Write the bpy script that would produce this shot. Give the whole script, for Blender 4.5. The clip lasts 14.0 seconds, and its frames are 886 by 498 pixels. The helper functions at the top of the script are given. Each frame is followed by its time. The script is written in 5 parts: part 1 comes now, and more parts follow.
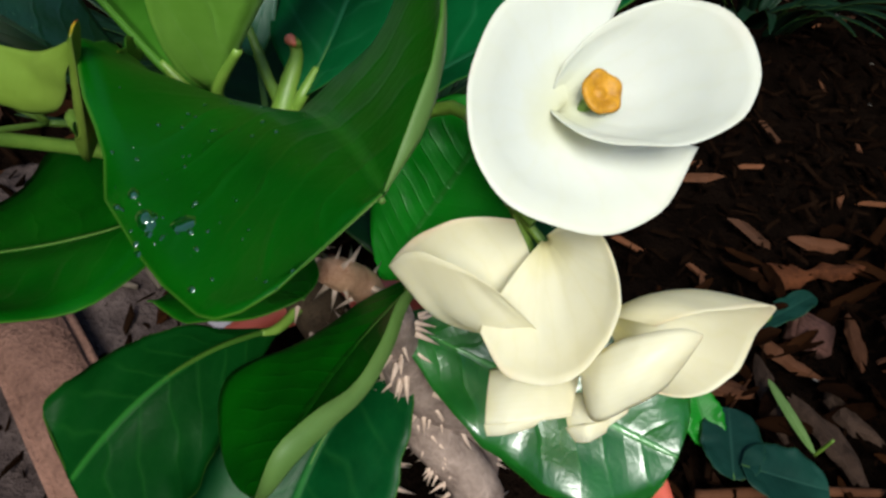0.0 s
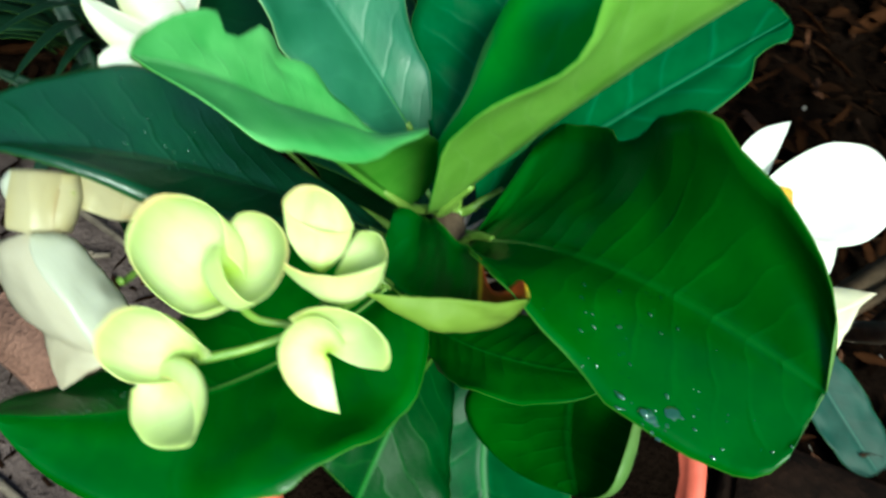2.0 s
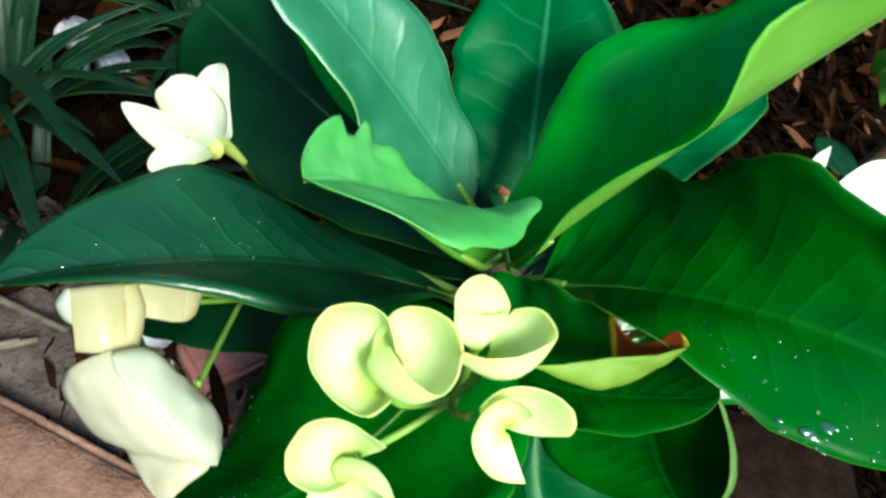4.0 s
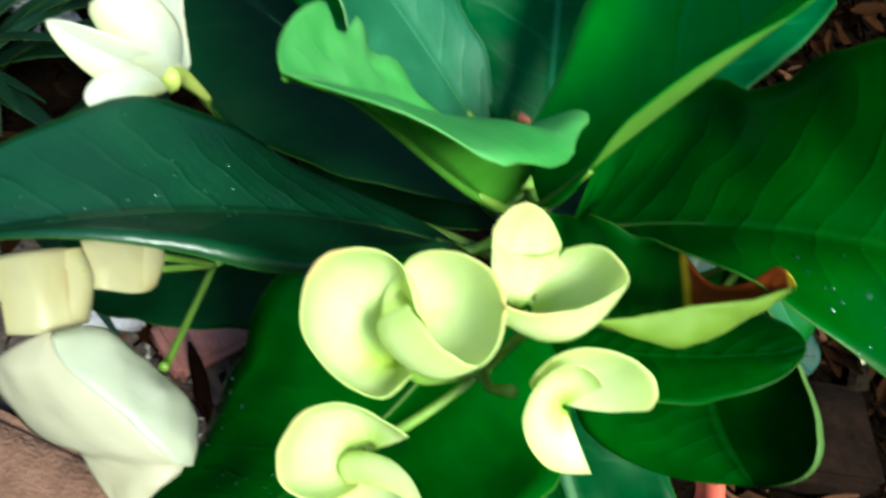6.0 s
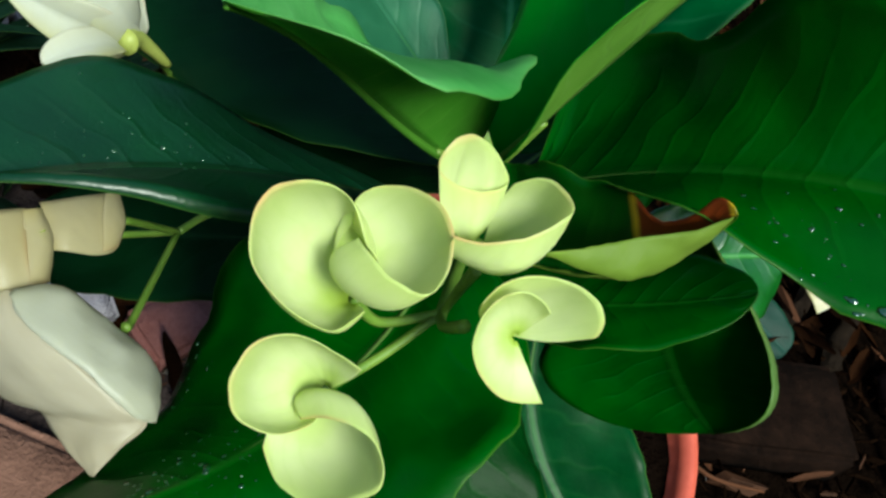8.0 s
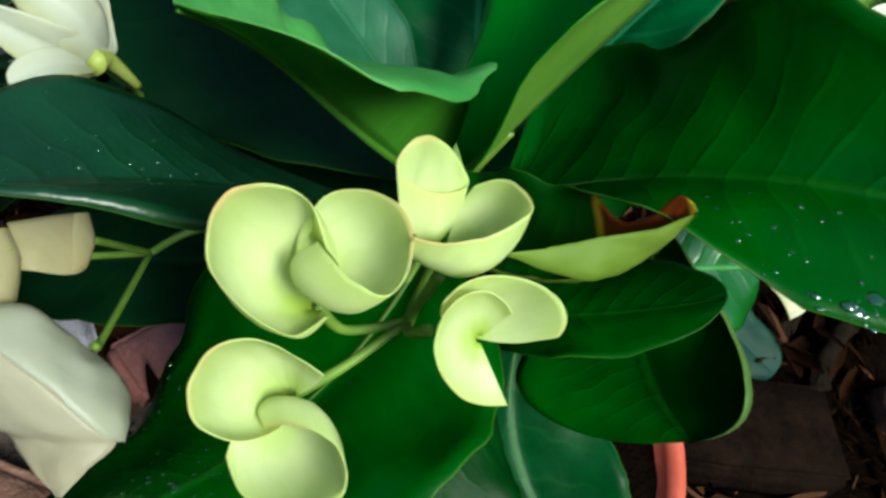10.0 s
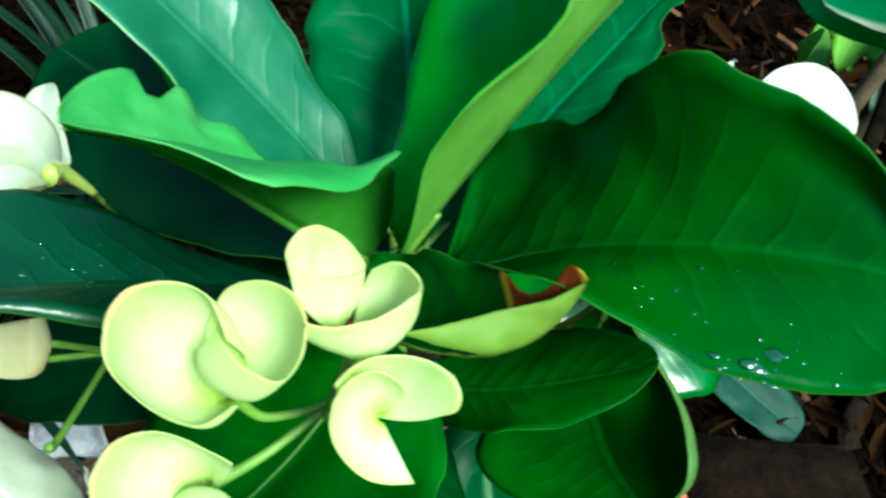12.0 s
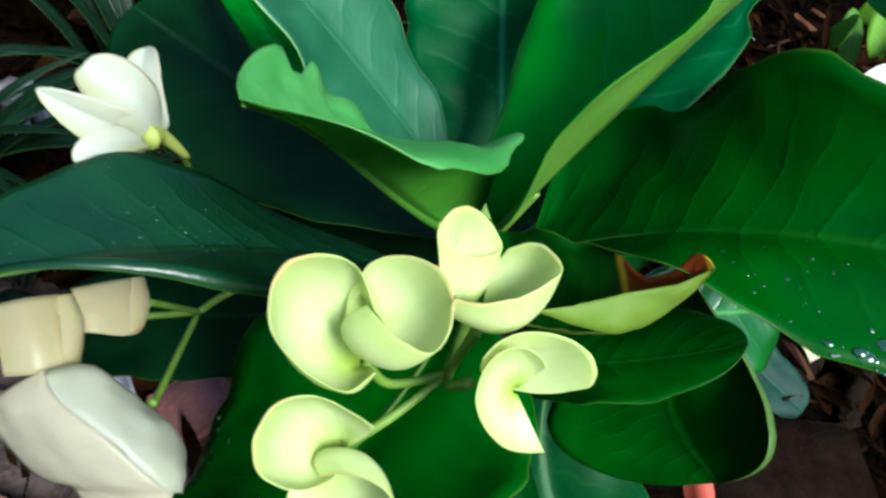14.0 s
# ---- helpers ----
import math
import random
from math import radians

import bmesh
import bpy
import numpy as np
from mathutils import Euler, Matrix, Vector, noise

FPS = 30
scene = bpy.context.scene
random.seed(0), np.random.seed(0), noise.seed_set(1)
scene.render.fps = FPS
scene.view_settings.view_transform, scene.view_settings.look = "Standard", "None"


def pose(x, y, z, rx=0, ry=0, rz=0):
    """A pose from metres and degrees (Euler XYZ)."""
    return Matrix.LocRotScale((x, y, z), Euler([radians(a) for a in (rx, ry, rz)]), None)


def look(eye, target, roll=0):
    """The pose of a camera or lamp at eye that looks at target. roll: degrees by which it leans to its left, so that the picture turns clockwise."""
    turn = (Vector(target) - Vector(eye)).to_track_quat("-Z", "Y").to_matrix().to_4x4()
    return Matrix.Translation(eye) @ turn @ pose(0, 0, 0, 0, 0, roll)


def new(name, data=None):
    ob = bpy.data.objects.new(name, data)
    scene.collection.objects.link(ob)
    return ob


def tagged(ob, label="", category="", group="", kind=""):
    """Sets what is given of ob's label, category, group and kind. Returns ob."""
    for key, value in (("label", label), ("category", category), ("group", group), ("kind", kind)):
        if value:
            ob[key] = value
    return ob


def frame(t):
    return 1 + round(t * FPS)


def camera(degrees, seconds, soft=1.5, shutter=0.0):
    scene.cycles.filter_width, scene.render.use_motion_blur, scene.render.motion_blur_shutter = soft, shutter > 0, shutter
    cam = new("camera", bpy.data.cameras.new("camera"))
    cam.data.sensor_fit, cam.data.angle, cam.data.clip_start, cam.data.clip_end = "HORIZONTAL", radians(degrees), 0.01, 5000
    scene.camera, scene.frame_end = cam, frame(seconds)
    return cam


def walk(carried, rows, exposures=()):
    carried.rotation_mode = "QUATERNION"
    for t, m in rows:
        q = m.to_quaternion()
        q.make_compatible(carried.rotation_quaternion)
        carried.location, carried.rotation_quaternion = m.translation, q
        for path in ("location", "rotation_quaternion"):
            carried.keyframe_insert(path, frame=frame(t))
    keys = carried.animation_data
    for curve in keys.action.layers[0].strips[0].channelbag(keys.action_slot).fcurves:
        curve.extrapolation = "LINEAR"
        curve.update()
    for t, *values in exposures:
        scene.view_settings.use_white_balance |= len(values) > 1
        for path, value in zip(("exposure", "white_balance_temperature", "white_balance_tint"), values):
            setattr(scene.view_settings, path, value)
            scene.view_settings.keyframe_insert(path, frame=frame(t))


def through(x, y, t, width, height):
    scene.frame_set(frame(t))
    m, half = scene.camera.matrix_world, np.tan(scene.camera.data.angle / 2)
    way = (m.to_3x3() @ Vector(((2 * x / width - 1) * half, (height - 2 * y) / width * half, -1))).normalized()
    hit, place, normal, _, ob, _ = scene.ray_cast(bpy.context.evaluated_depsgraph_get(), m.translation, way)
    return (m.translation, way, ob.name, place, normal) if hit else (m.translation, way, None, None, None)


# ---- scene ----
cam = camera(56.8, 14.0, soft=2.7, shutter=1.0)
EXPOSURES = [(0.0, 0.68, 6300, 3), (0.6, 0.70, 6300, 3), (1.5, 1.60, 5950, -14), (2.0, 1.55, 5950, -16), (3.0, 1.75, 6050, -12), (5.5, 1.90, 6050, -17), (6.0, 1.65, 6100, -15), (6.5, 0.95, 6250, -10), (7.5, 0.90, 6250, -8), (10.0, 0.90, 6250, -10), (10.5, 1.15, 6250, -24), (11.0, 1.60, 6150, -40), (12.0, 1.68, 5600, -28), (13.0, 1.55, 5900, -18), (14.0, 1.30, 5750, -2)]
ROWS = [
    (0, 0.1436, -0.0703, 0.6159, 37.93, -10.21, 56.72),
    (0.5, 0.1456, -0.0723, 0.6238, 37.38, -9.76, 57.61),
    (1, 0.1053, -0.1044, 0.6523, 32.65, -11.50, 56.65),
    (1.5, 0.0676, -0.1256, 0.6746, 29.01, -12.14, 46.96),
    (2, 0.0395, -0.1468, 0.6906, 27.99, -13.14, 39.03),
    (2.5, 0.0135, -0.1619, 0.7075, 30.21, -15.80, 33.96),
    (3, -0.0068, -0.1819, 0.7026, 30.51, -16.98, 30.44),
    (5.5, -0.0372, -0.1641, 0.6553, 33.31, -17.64, 23.39),
    (6, -0.0333, -0.1598, 0.6411, 30.78, -17.41, 23.05),
    (6.5, -0.0220, -0.1618, 0.6387, 30.80, -18.12, 21.55),
    (7, -0.0177, -0.1641, 0.6447, 30.83, -17.34, 20.91),
    (7.5, -0.0218, -0.1670, 0.6401, 31.07, -17.85, 21.42),
    (10, -0.0137, -0.1709, 0.6373, 34.21, -17.74, 19.98),
    (10.5, 0.0178, -0.1747, 0.6337, 40.04, -19.08, 16.82),
    (11, 0.0458, -0.1569, 0.6220, 44.52, -20.05, 16.20),
    (11.5, 0.0250, -0.1496, 0.6330, 40.50, -16.99, 21.14),
    (12, 0.0109, -0.1657, 0.6497, 40.15, -13.67, 18.29),
    (12.5, -0.0035, -0.1655, 0.6474, 39.10, -14.83, 18.03),
    (13, -0.0153, -0.1695, 0.6465, 38.80, -16.03, 18.67),
    (13.5, -0.0185, -0.1716, 0.6423, 36.98, -16.90, 19.70),
    (14, -0.0191, -0.1785, 0.6500, 37.25, -15.76, 19.66),
]
walk(cam, [(t, pose(x, y, z, rx, ry, rz)) for t, x, y, z, rx, ry, rz in ROWS], [(t, stops, kelvin, tint) for t, stops, kelvin, tint in EXPOSURES])

# ---- daylight: bright haze over a shaded garden corner ----
world = bpy.data.worlds.new("sky")
scene.world = world
world.use_nodes = True
wn, wl = world.node_tree.nodes, world.node_tree.links
sky = wn.new("ShaderNodeTexSky")
sky.sky_type, sky.sun_disc = "NISHITA", False
sky.sun_elevation, sky.sun_rotation = radians(54), radians(134)
wl.new(sky.outputs[0], wn["Background"].inputs[0])
wn["Background"].inputs[1].default_value = 0.115
sun = new("sun", bpy.data.lights.new("sun", "SUN"))
sun.data.energy, sun.data.angle, sun.data.color = 3.5, radians(20), (1.0, 0.96, 0.88)
sun.matrix_world = look((0, 0, 0), (-0.42, 0.40, -0.815))


# ---- materials ----
class Nodes:
    """Short calls to wire one material."""

    def __init__(self, name):
        self.mat = bpy.data.materials.new(name)
        self.mat.use_nodes = True
        self.tree = self.mat.node_tree
        self.bsdf = self.tree.nodes["Principled BSDF"]
        self.out = self.tree.nodes["Material Output"]

    def put(self, node, socket, value):
        if isinstance(value, bpy.types.NodeSocket):
            self.tree.links.new(value, node.inputs[socket])
        elif value is not None:
            node.inputs[socket].default_value = value

    def math(self, op, a, b=None, c=None):
        n = self.tree.nodes.new("ShaderNodeMath")
        n.operation = op
        for i, v in enumerate((a, b, c)):
            self.put(n, i, v)
        return n.outputs[0]

    def mix(self, f, a, b):
        n = self.tree.nodes.new("ShaderNodeMix")
        n.data_type = "RGBA"
        self.put(n, 0, f)
        self.put(n, 6, a if isinstance(a, bpy.types.NodeSocket) else (*a, 1))
        self.put(n, 7, b if isinstance(b, bpy.types.NodeSocket) else (*b, 1))
        return n.outputs[2]

    def coords(self, kind="Object"):
        return self.tree.nodes.new("ShaderNodeTexCoord").outputs[kind]

    def uv(self):
        n = self.tree.nodes.new("ShaderNodeSeparateXYZ")
        self.put(n, 0, self.coords("UV"))
        return n.outputs[0], n.outputs[1]

    def noise(self, scale, detail=4.0, rough=0.55, where=None):
        n = self.tree.nodes.new("ShaderNodeTexNoise")
        self.put(n, "Vector", where or self.coords())
        self.put(n, "Scale", scale)
        self.put(n, "Detail", detail)
        self.put(n, "Roughness", rough)
        return n.outputs[0]

    def ramp(self, f, lo, hi):
        n = self.tree.nodes.new("ShaderNodeMapRange")
        n.clamp = True
        for i, v in enumerate((f, lo, hi, 0.0, 1.0)):
            self.put(n, i, v)
        return n.outputs[0]

    def chance(self):
        return self.tree.nodes.new("ShaderNodeObjectInfo").outputs["Random"]

    def island(self):
        return self.tree.nodes.new("ShaderNodeNewGeometry").outputs["Random Per Island"]

    def bump(self, height, strength, distance):
        n = self.tree.nodes.new("ShaderNodeBump")
        self.put(n, "Height", height)
        self.put(n, "Strength", strength)
        self.put(n, "Distance", distance)
        self.put(self.bsdf, "Normal", n.outputs[0])

    def finish(self, color, rough=0.5, spec=0.5, through=0.0, tint=None):
        self.put(self.bsdf, "Base Color", color if isinstance(color, bpy.types.NodeSocket) else (*color, 1))
        self.put(self.bsdf, "Roughness", rough)
        self.put(self.bsdf, "Specular IOR Level", spec)
        if through:
            t = self.tree.nodes.new("ShaderNodeBsdfTranslucent")
            self.put(t, 0, tint if isinstance(tint, bpy.types.NodeSocket) else (*tint, 1))
            m = self.tree.nodes.new("ShaderNodeMixShader")
            self.put(m, 0, through)
            self.tree.links.new(self.bsdf.outputs[0], m.inputs[1])
            self.tree.links.new(t.outputs[0], m.inputs[2])
            self.tree.links.new(m.outputs[0], self.out.inputs[0])
        return self.mat


def leaf_material(name, deep, fresh, vein, rough, spec, through, veins=13.0, relief=0.45, edge=(0.12, 0.24, 0.03), edge_at=0.985, scorch=False, swell=0.45, lateral_tone=0.10, rib_tone=0.75, edge_mix=0.28):
    """A blade: u runs from stalk to tip, v across with the midrib at one half."""
    m = Nodes(name)
    u, v = m.uv()
    side = m.math("MULTIPLY", m.math("ABSOLUTE", m.math("SUBTRACT", v, 0.5)), 2.0)
    rib = m.math("SUBTRACT", 1.0, m.ramp(side, 0.012, 0.05))
    slant = m.math("ADD", m.math("SUBTRACT", m.math("MULTIPLY", u, veins), m.math("MULTIPLY", side, veins * 0.16)), m.math("MULTIPLY", m.noise(60.0, 1.0), 0.9))
    saw = m.math("ABSOLUTE", m.math("SUBTRACT", m.math("FRACT", slant), 0.5))
    lateral = m.math("MULTIPLY", m.math("SUBTRACT", 1.0, m.ramp(saw, 0.0, 0.11)), m.math("SUBTRACT", 1.0, m.ramp(side, 0.55, 0.95)))
    patch = m.noise(45.0, 3.0)
    fine = m.noise(700.0, 2.0)
    net = m.tree.nodes.new("ShaderNodeTexVoronoi")
    net.feature = "DISTANCE_TO_EDGE"
    m.put(net, "Vector", m.coords())
    m.put(net, "Scale", 230.0)
    mesh_line = m.math("SUBTRACT", 1.0, m.ramp(net.outputs["Distance"], 0.0, 0.12))
    quilt = m.math("MULTIPLY", saw, m.math("SUBTRACT", 1.0, m.ramp(side, 0.3, 1.0)))
    blotch = m.noise(130.0, 3.0)
    tone = m.mix(m.ramp(patch, 0.3, 0.7), deep, fresh)
    tone = m.mix(m.math("MULTIPLY", m.ramp(blotch, 0.45, 0.75), 0.35), tone, deep)
    tone = m.mix(m.math("MULTIPLY", m.chance(), 0.35), tone, fresh)
    tone = m.mix(m.math("MULTIPLY", mesh_line, 0.025), tone, vein)
    tone = m.mix(m.math("MULTIPLY", rib, rib_tone), tone, vein)
    tone = m.mix(m.math("MULTIPLY", lateral, lateral_tone), tone, vein)
    tone = m.mix(m.math("MULTIPLY", m.ramp(side, edge_at, 1.0), edge_mix), tone, edge)
    if scorch:
        near = m.math("MULTIPLY", m.ramp(v, 0.56, 0.42), m.math("MULTIPLY", m.ramp(u, 0.60, 0.70), m.ramp(u, 1.01, 0.95)))
        near = m.math("ADD", near, m.math("MULTIPLY", m.math("SUBTRACT", patch, 0.5), 0.4))
        tone = m.mix(m.ramp(near, 0.12, 0.35), tone, (0.55, 0.36, 0.02))
        tone = m.mix(m.ramp(near, 0.38, 0.6), tone, (0.20, 0.035, 0.008))
    height = m.math("ADD", m.math("MULTIPLY", patch, 0.6), m.math("ADD", m.math("MULTIPLY", m.math("ADD", m.math("MULTIPLY", lateral, 0.4), rib), -0.4), m.math("MULTIPLY", fine, 0.10)))
    height = m.math("ADD", height, m.math("SUBTRACT", m.math("MULTIPLY", quilt, swell), m.math("MULTIPLY", mesh_line, 0.025)))
    m.bump(height, relief, 0.0012)
    m.put(m.bsdf, "Coat Weight", 0.0)
    return m.finish(tone, m.math("ADD", rough, m.math("MULTIPLY", patch, 0.12)), spec, through, tone)


LEAF = leaf_material("leaf_gloss", (0.0014, 0.035, 0.0008), (0.0034, 0.072, 0.0015), (0.010, 0.085, 0.005), 0.28, 0.15, 0.12)
LEAF_COOL = leaf_material("leaf_cool_gloss", (0.0006, 0.016, 0.0038), (0.0020, 0.036, 0.0090), (0.010, 0.06, 0.018), 0.32, 0.55, 0.10, relief=0.8, lateral_tone=0.04)
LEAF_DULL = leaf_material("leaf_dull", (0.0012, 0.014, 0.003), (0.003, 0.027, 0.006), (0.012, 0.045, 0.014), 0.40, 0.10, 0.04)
# Paler blue-green base takes in the sky's reflection on this upright leaf.
LEAF_SHEEN = leaf_material("leaf_sky_sheen", (0.008, 0.068, 0.028), (0.026, 0.125, 0.058), (0.06, 0.18, 0.10), 0.36, 0.75, 0.12, veins=9.0, lateral_tone=0.06, rib_tone=0.2, edge_mix=0.7, edge=(0.30, 0.48, 0.20))
LEAF_TEAL = leaf_material("leaf_teal", (0.0015, 0.044, 0.010), (0.004, 0.078, 0.020), (0.03, 0.15, 0.07), 0.40, 0.06, 0.12, veins=8.0, lateral_tone=0.2)
LEAF_VEINED = leaf_material("leaf_strong_veined", (0.001, 0.018, 0.002), (0.0025, 0.035, 0.004), (0.02, 0.11, 0.015), 0.34, 0.05, 0.12, veins=7.0, lateral_tone=0.12)
LEAF_RIBBED = leaf_material("leaf_ribbed_gloss", (0.001, 0.026, 0.005), (0.003, 0.052, 0.011), (0.03, 0.15, 0.03), 0.34, 0.10, 0.14, veins=7.0, lateral_tone=0.10, rib_tone=0.5)
LEAF_SHINE = leaf_material("leaf_wet_shine", (0.004, 0.06, 0.005), (0.012, 0.12, 0.012), (0.08, 0.3, 0.06), 0.24, 1.0, 0.25, veins=8.0, relief=0.6, swell=0.8)
LEAF_BLUE = leaf_material("leaf_blue_grey", (0.004, 0.025, 0.017), (0.008, 0.042, 0.030), (0.025, 0.075, 0.055), 0.5, 0.15, 0.1, veins=10.0, swell=0.1)
LEAF_YOUNG = leaf_material("leaf_young", (0.05, 0.25, 0.045), (0.13, 0.40, 0.11), (0.22, 0.50, 0.18), 0.36, 0.5, 0.3, lateral_tone=0.03, swell=0.15, relief=0.3)
LEAF_FRESH = leaf_material("leaf_fresh", (0.008, 0.20, 0.007), (0.020, 0.30, 0.015), (0.03, 0.2, 0.02), 0.32, 0.28, 0.3)
LEAF_SCORCHED = leaf_material("leaf_scorched", (0.002, 0.042, 0.001), (0.005, 0.075, 0.003), (0.02, 0.12, 0.01), 0.28, 0.25, 0.35, scorch=True)
LEAF_CHEWED = leaf_material("leaf_dry_edged", (0.002, 0.045, 0.010), (0.006, 0.085, 0.02), (0.03, 0.14, 0.05), 0.30, 0.3, 0.1, edge=(0.74, 0.62, 0.54), edge_at=0.80)
UNDER = leaf_material("leaf_underside", (0.075, 0.15, 0.03), (0.115, 0.20, 0.05), (0.16, 0.27, 0.08), 0.5, 0.3, 0.3, relief=0.5, swell=0.15)
UNDER_YOUNG = leaf_material("leaf_young_underside", (0.05, 0.22, 0.012), (0.10, 0.31, 0.03), (0.16, 0.38, 0.06), 0.45, 0.35, 0.55, relief=0.5, swell=0.1)
UNDER_OLIVE = leaf_material("leaf_olive_underside", (0.15, 0.25, 0.022), (0.24, 0.35, 0.05), (0.28, 0.38, 0.08), 0.5, 0.3, 0.5, relief=0.3, swell=0.03, lateral_tone=0.03)
UNDER_PALE = leaf_material("leaf_pale_underside", (0.12, 0.30, 0.022), (0.21, 0.43, 0.06), (0.28, 0.50, 0.14), 0.5, 0.3, 0.45, relief=0.6, swell=0.1)
# Background foliage: the corner's shade is put into this near-black green.
LEAF_FAR = leaf_material("leaf_shade_dark", (0.001, 0.008, 0.003), (0.003, 0.018, 0.007), (0.006, 0.024, 0.010), 0.45, 0.25, 0.08)
LEAF_LIME = leaf_material("leaf_lime", (0.10, 0.30, 0.015), (0.2, 0.42, 0.03), (0.3, 0.5, 0.1), 0.4, 0.4, 0.35)


def bract_material(name, heart, pale, margin, rim, blush=0.7, glow=(0.98, 0.97, 0.84)):
    """Waxy petal-like bract: pale inside, warmer towards the margin, blushed here and there along its very edge."""
    m = Nodes(name)
    u, v = m.uv()
    n = m.noise(80.0, 3.0)
    fibre = m.noise(420.0, 2.0)
    along = m.math("ADD", v, m.math("MULTIPLY", m.math("SUBTRACT", n, 0.5), 0.5))
    tone = m.mix(m.ramp(along, 0.0, 0.34), heart, pale)
    tone = m.mix(m.math("MULTIPLY", m.ramp(along, 0.55, 1.05), 0.65), tone, margin)
    tone = m.mix(m.math("MULTIPLY", m.ramp(fibre, 0.4, 0.75), 0.10), tone, heart)
    spot = m.ramp(m.noise(38.0, 1.0), 0.50, 0.66)
    edge = m.ramp(m.math("ADD", v, m.math("MULTIPLY", m.math("SUBTRACT", n, 0.5), 0.12)), 0.90, 1.0)
    tone = m.mix(m.math("MULTIPLY", m.math("MULTIPLY", edge, spot), blush), tone, rim)
    streak = m.math("ABSOLUTE", m.math("SUBTRACT", m.math("FRACT", m.math("ADD", m.math("MULTIPLY", u, 11.0), m.math("MULTIPLY", n, 1.6))), 0.5))
    streak = m.math("SUBTRACT", 1.0, m.ramp(streak, 0.0, 0.14))
    tone = m.mix(m.math("MULTIPLY", streak, 0.13), tone, heart)
    speck = m.ramp(m.noise(300.0, 1.0), 0.82, 0.86)
    tone = m.mix(m.math("MULTIPLY", speck, 0.4), tone, (0.25, 0.14, 0.05))
    m.bump(m.math("ADD", n, m.math("MULTIPLY", fibre, 0.25)), 0.3, 0.0006)
    return m.finish(tone, 0.42, 0.42, 0.48, m.mix(0.78, tone, glow))


BRACT_GREEN = bract_material("bract_lime_cream", (0.38, 0.53, 0.06), (0.66, 0.73, 0.41), (0.54, 0.67, 0.15), (0.72, 0.40, 0.20), 0.85, (0.97, 0.98, 0.62))
BRACT_CREAM = bract_material("bract_cream", (0.64, 0.58, 0.28), (0.80, 0.77, 0.66), (0.76, 0.69, 0.50), (0.68, 0.42, 0.28), 0.5, (0.98, 0.92, 0.58))
BRACT_WHITE = bract_material("bract_white", (0.68, 0.67, 0.48), (0.77, 0.78, 0.735), (0.76, 0.75, 0.64), (0.70, 0.60, 0.48), 0.4, (0.99, 0.98, 0.95))
BRACT_OLD = bract_material("bract_fading", (0.34, 0.29, 0.17), (0.43, 0.39, 0.31), (0.37, 0.31, 0.20), (0.30, 0.22, 0.11))
BRACT_MINT = bract_material("bract_mint_ivory", (0.33, 0.34, 0.19), (0.44, 0.45, 0.385), (0.39, 0.38, 0.27), (0.30, 0.24, 0.14))
BRACT_PALE = bract_material("bract_ivory", (0.48, 0.48, 0.28), (0.56, 0.58, 0.51), (0.55, 0.54, 0.42), (0.60, 0.46, 0.34), 0.5)
BRACT_YELLOWED = bract_material("bract_yellowed", (0.34, 0.28, 0.10), (0.40, 0.355, 0.22), (0.36, 0.30, 0.14), (0.32, 0.19, 0.08))
BRACT_RED = bract_material("bract_red", (0.45, 0.03, 0.01), (0.70, 0.012, 0.006), (0.66, 0.012, 0.006), (0.4, 0.01, 0.01), 0.7, (0.80, 0.02, 0.01))
BRACT_PINK = bract_material("bract_pink", (0.55, 0.12, 0.10), (0.66, 0.10, 0.12), (0.6, 0.08, 0.1), (0.5, 0.08, 0.1), 0.7, (0.8, 0.25, 0.25))


def plain(name, a, b, scale, rough, spec=0.4, bump=0.0, depth=0.002, by_piece=0.0, fine=None):
    """Two tones broken up at two scales, with relief."""
    m = Nodes(name)
    n = m.noise(scale, 6.0, 0.65)
    g = m.noise(fine or scale * 9.0, 3.0)
    f = m.math("ADD", m.math("MULTIPLY", m.ramp(n, 0.3, 0.7), 0.75), m.math("MULTIPLY", m.ramp(g, 0.3, 0.7), 0.25))
    if by_piece:
        f = m.math("ADD", m.math("MULTIPLY", f, 1.0 - by_piece), m.math("MULTIPLY", m.island(), by_piece))
    if bump:
        m.bump(m.math("ADD", n, m.math("MULTIPLY", g, 0.5)), bump, depth)
    return m.finish(m.mix(f, a, b), rough, spec)


CALYX = plain("yellow_green_calyx", (0.30, 0.36, 0.06), (0.42, 0.46, 0.12), 120, 0.45, 0.4, 0.2, 0.0006)
RUST = plain("rust_spot", (0.06, 0.012, 0.003), (0.14, 0.035, 0.008), 300, 0.7, 0.2)
DARK_BARK = plain("dark_bark", (0.018, 0.012, 0.007), (0.095, 0.062, 0.038), 60, 0.85, 0.2, 0.8, 0.002)
STALK = plain("green_stalk", (0.07, 0.15, 0.016), (0.15, 0.24, 0.035), 120, 0.45, 0.4, 0.3, 0.0006)
BARK = plain("grey_bark", (0.09, 0.060, 0.050), (0.32, 0.24, 0.205), 60, 0.85, 0.2, 0.8, 0.002)
THORN = plain("thorn_tan", (0.36, 0.25, 0.19), (0.54, 0.41, 0.34), 200, 0.6, 0.3)
DRY_SHOOT = plain("dry_tan_shoot", (0.30, 0.13, 0.07), (0.62, 0.38, 0.25), 140, 0.7, 0.2, 0.6, 0.002)
POT = plain("orange_pot", (0.42, 0.07, 0.042), (0.56, 0.115, 0.075), 25, 0.45, 0.4, 0.2, 0.001)
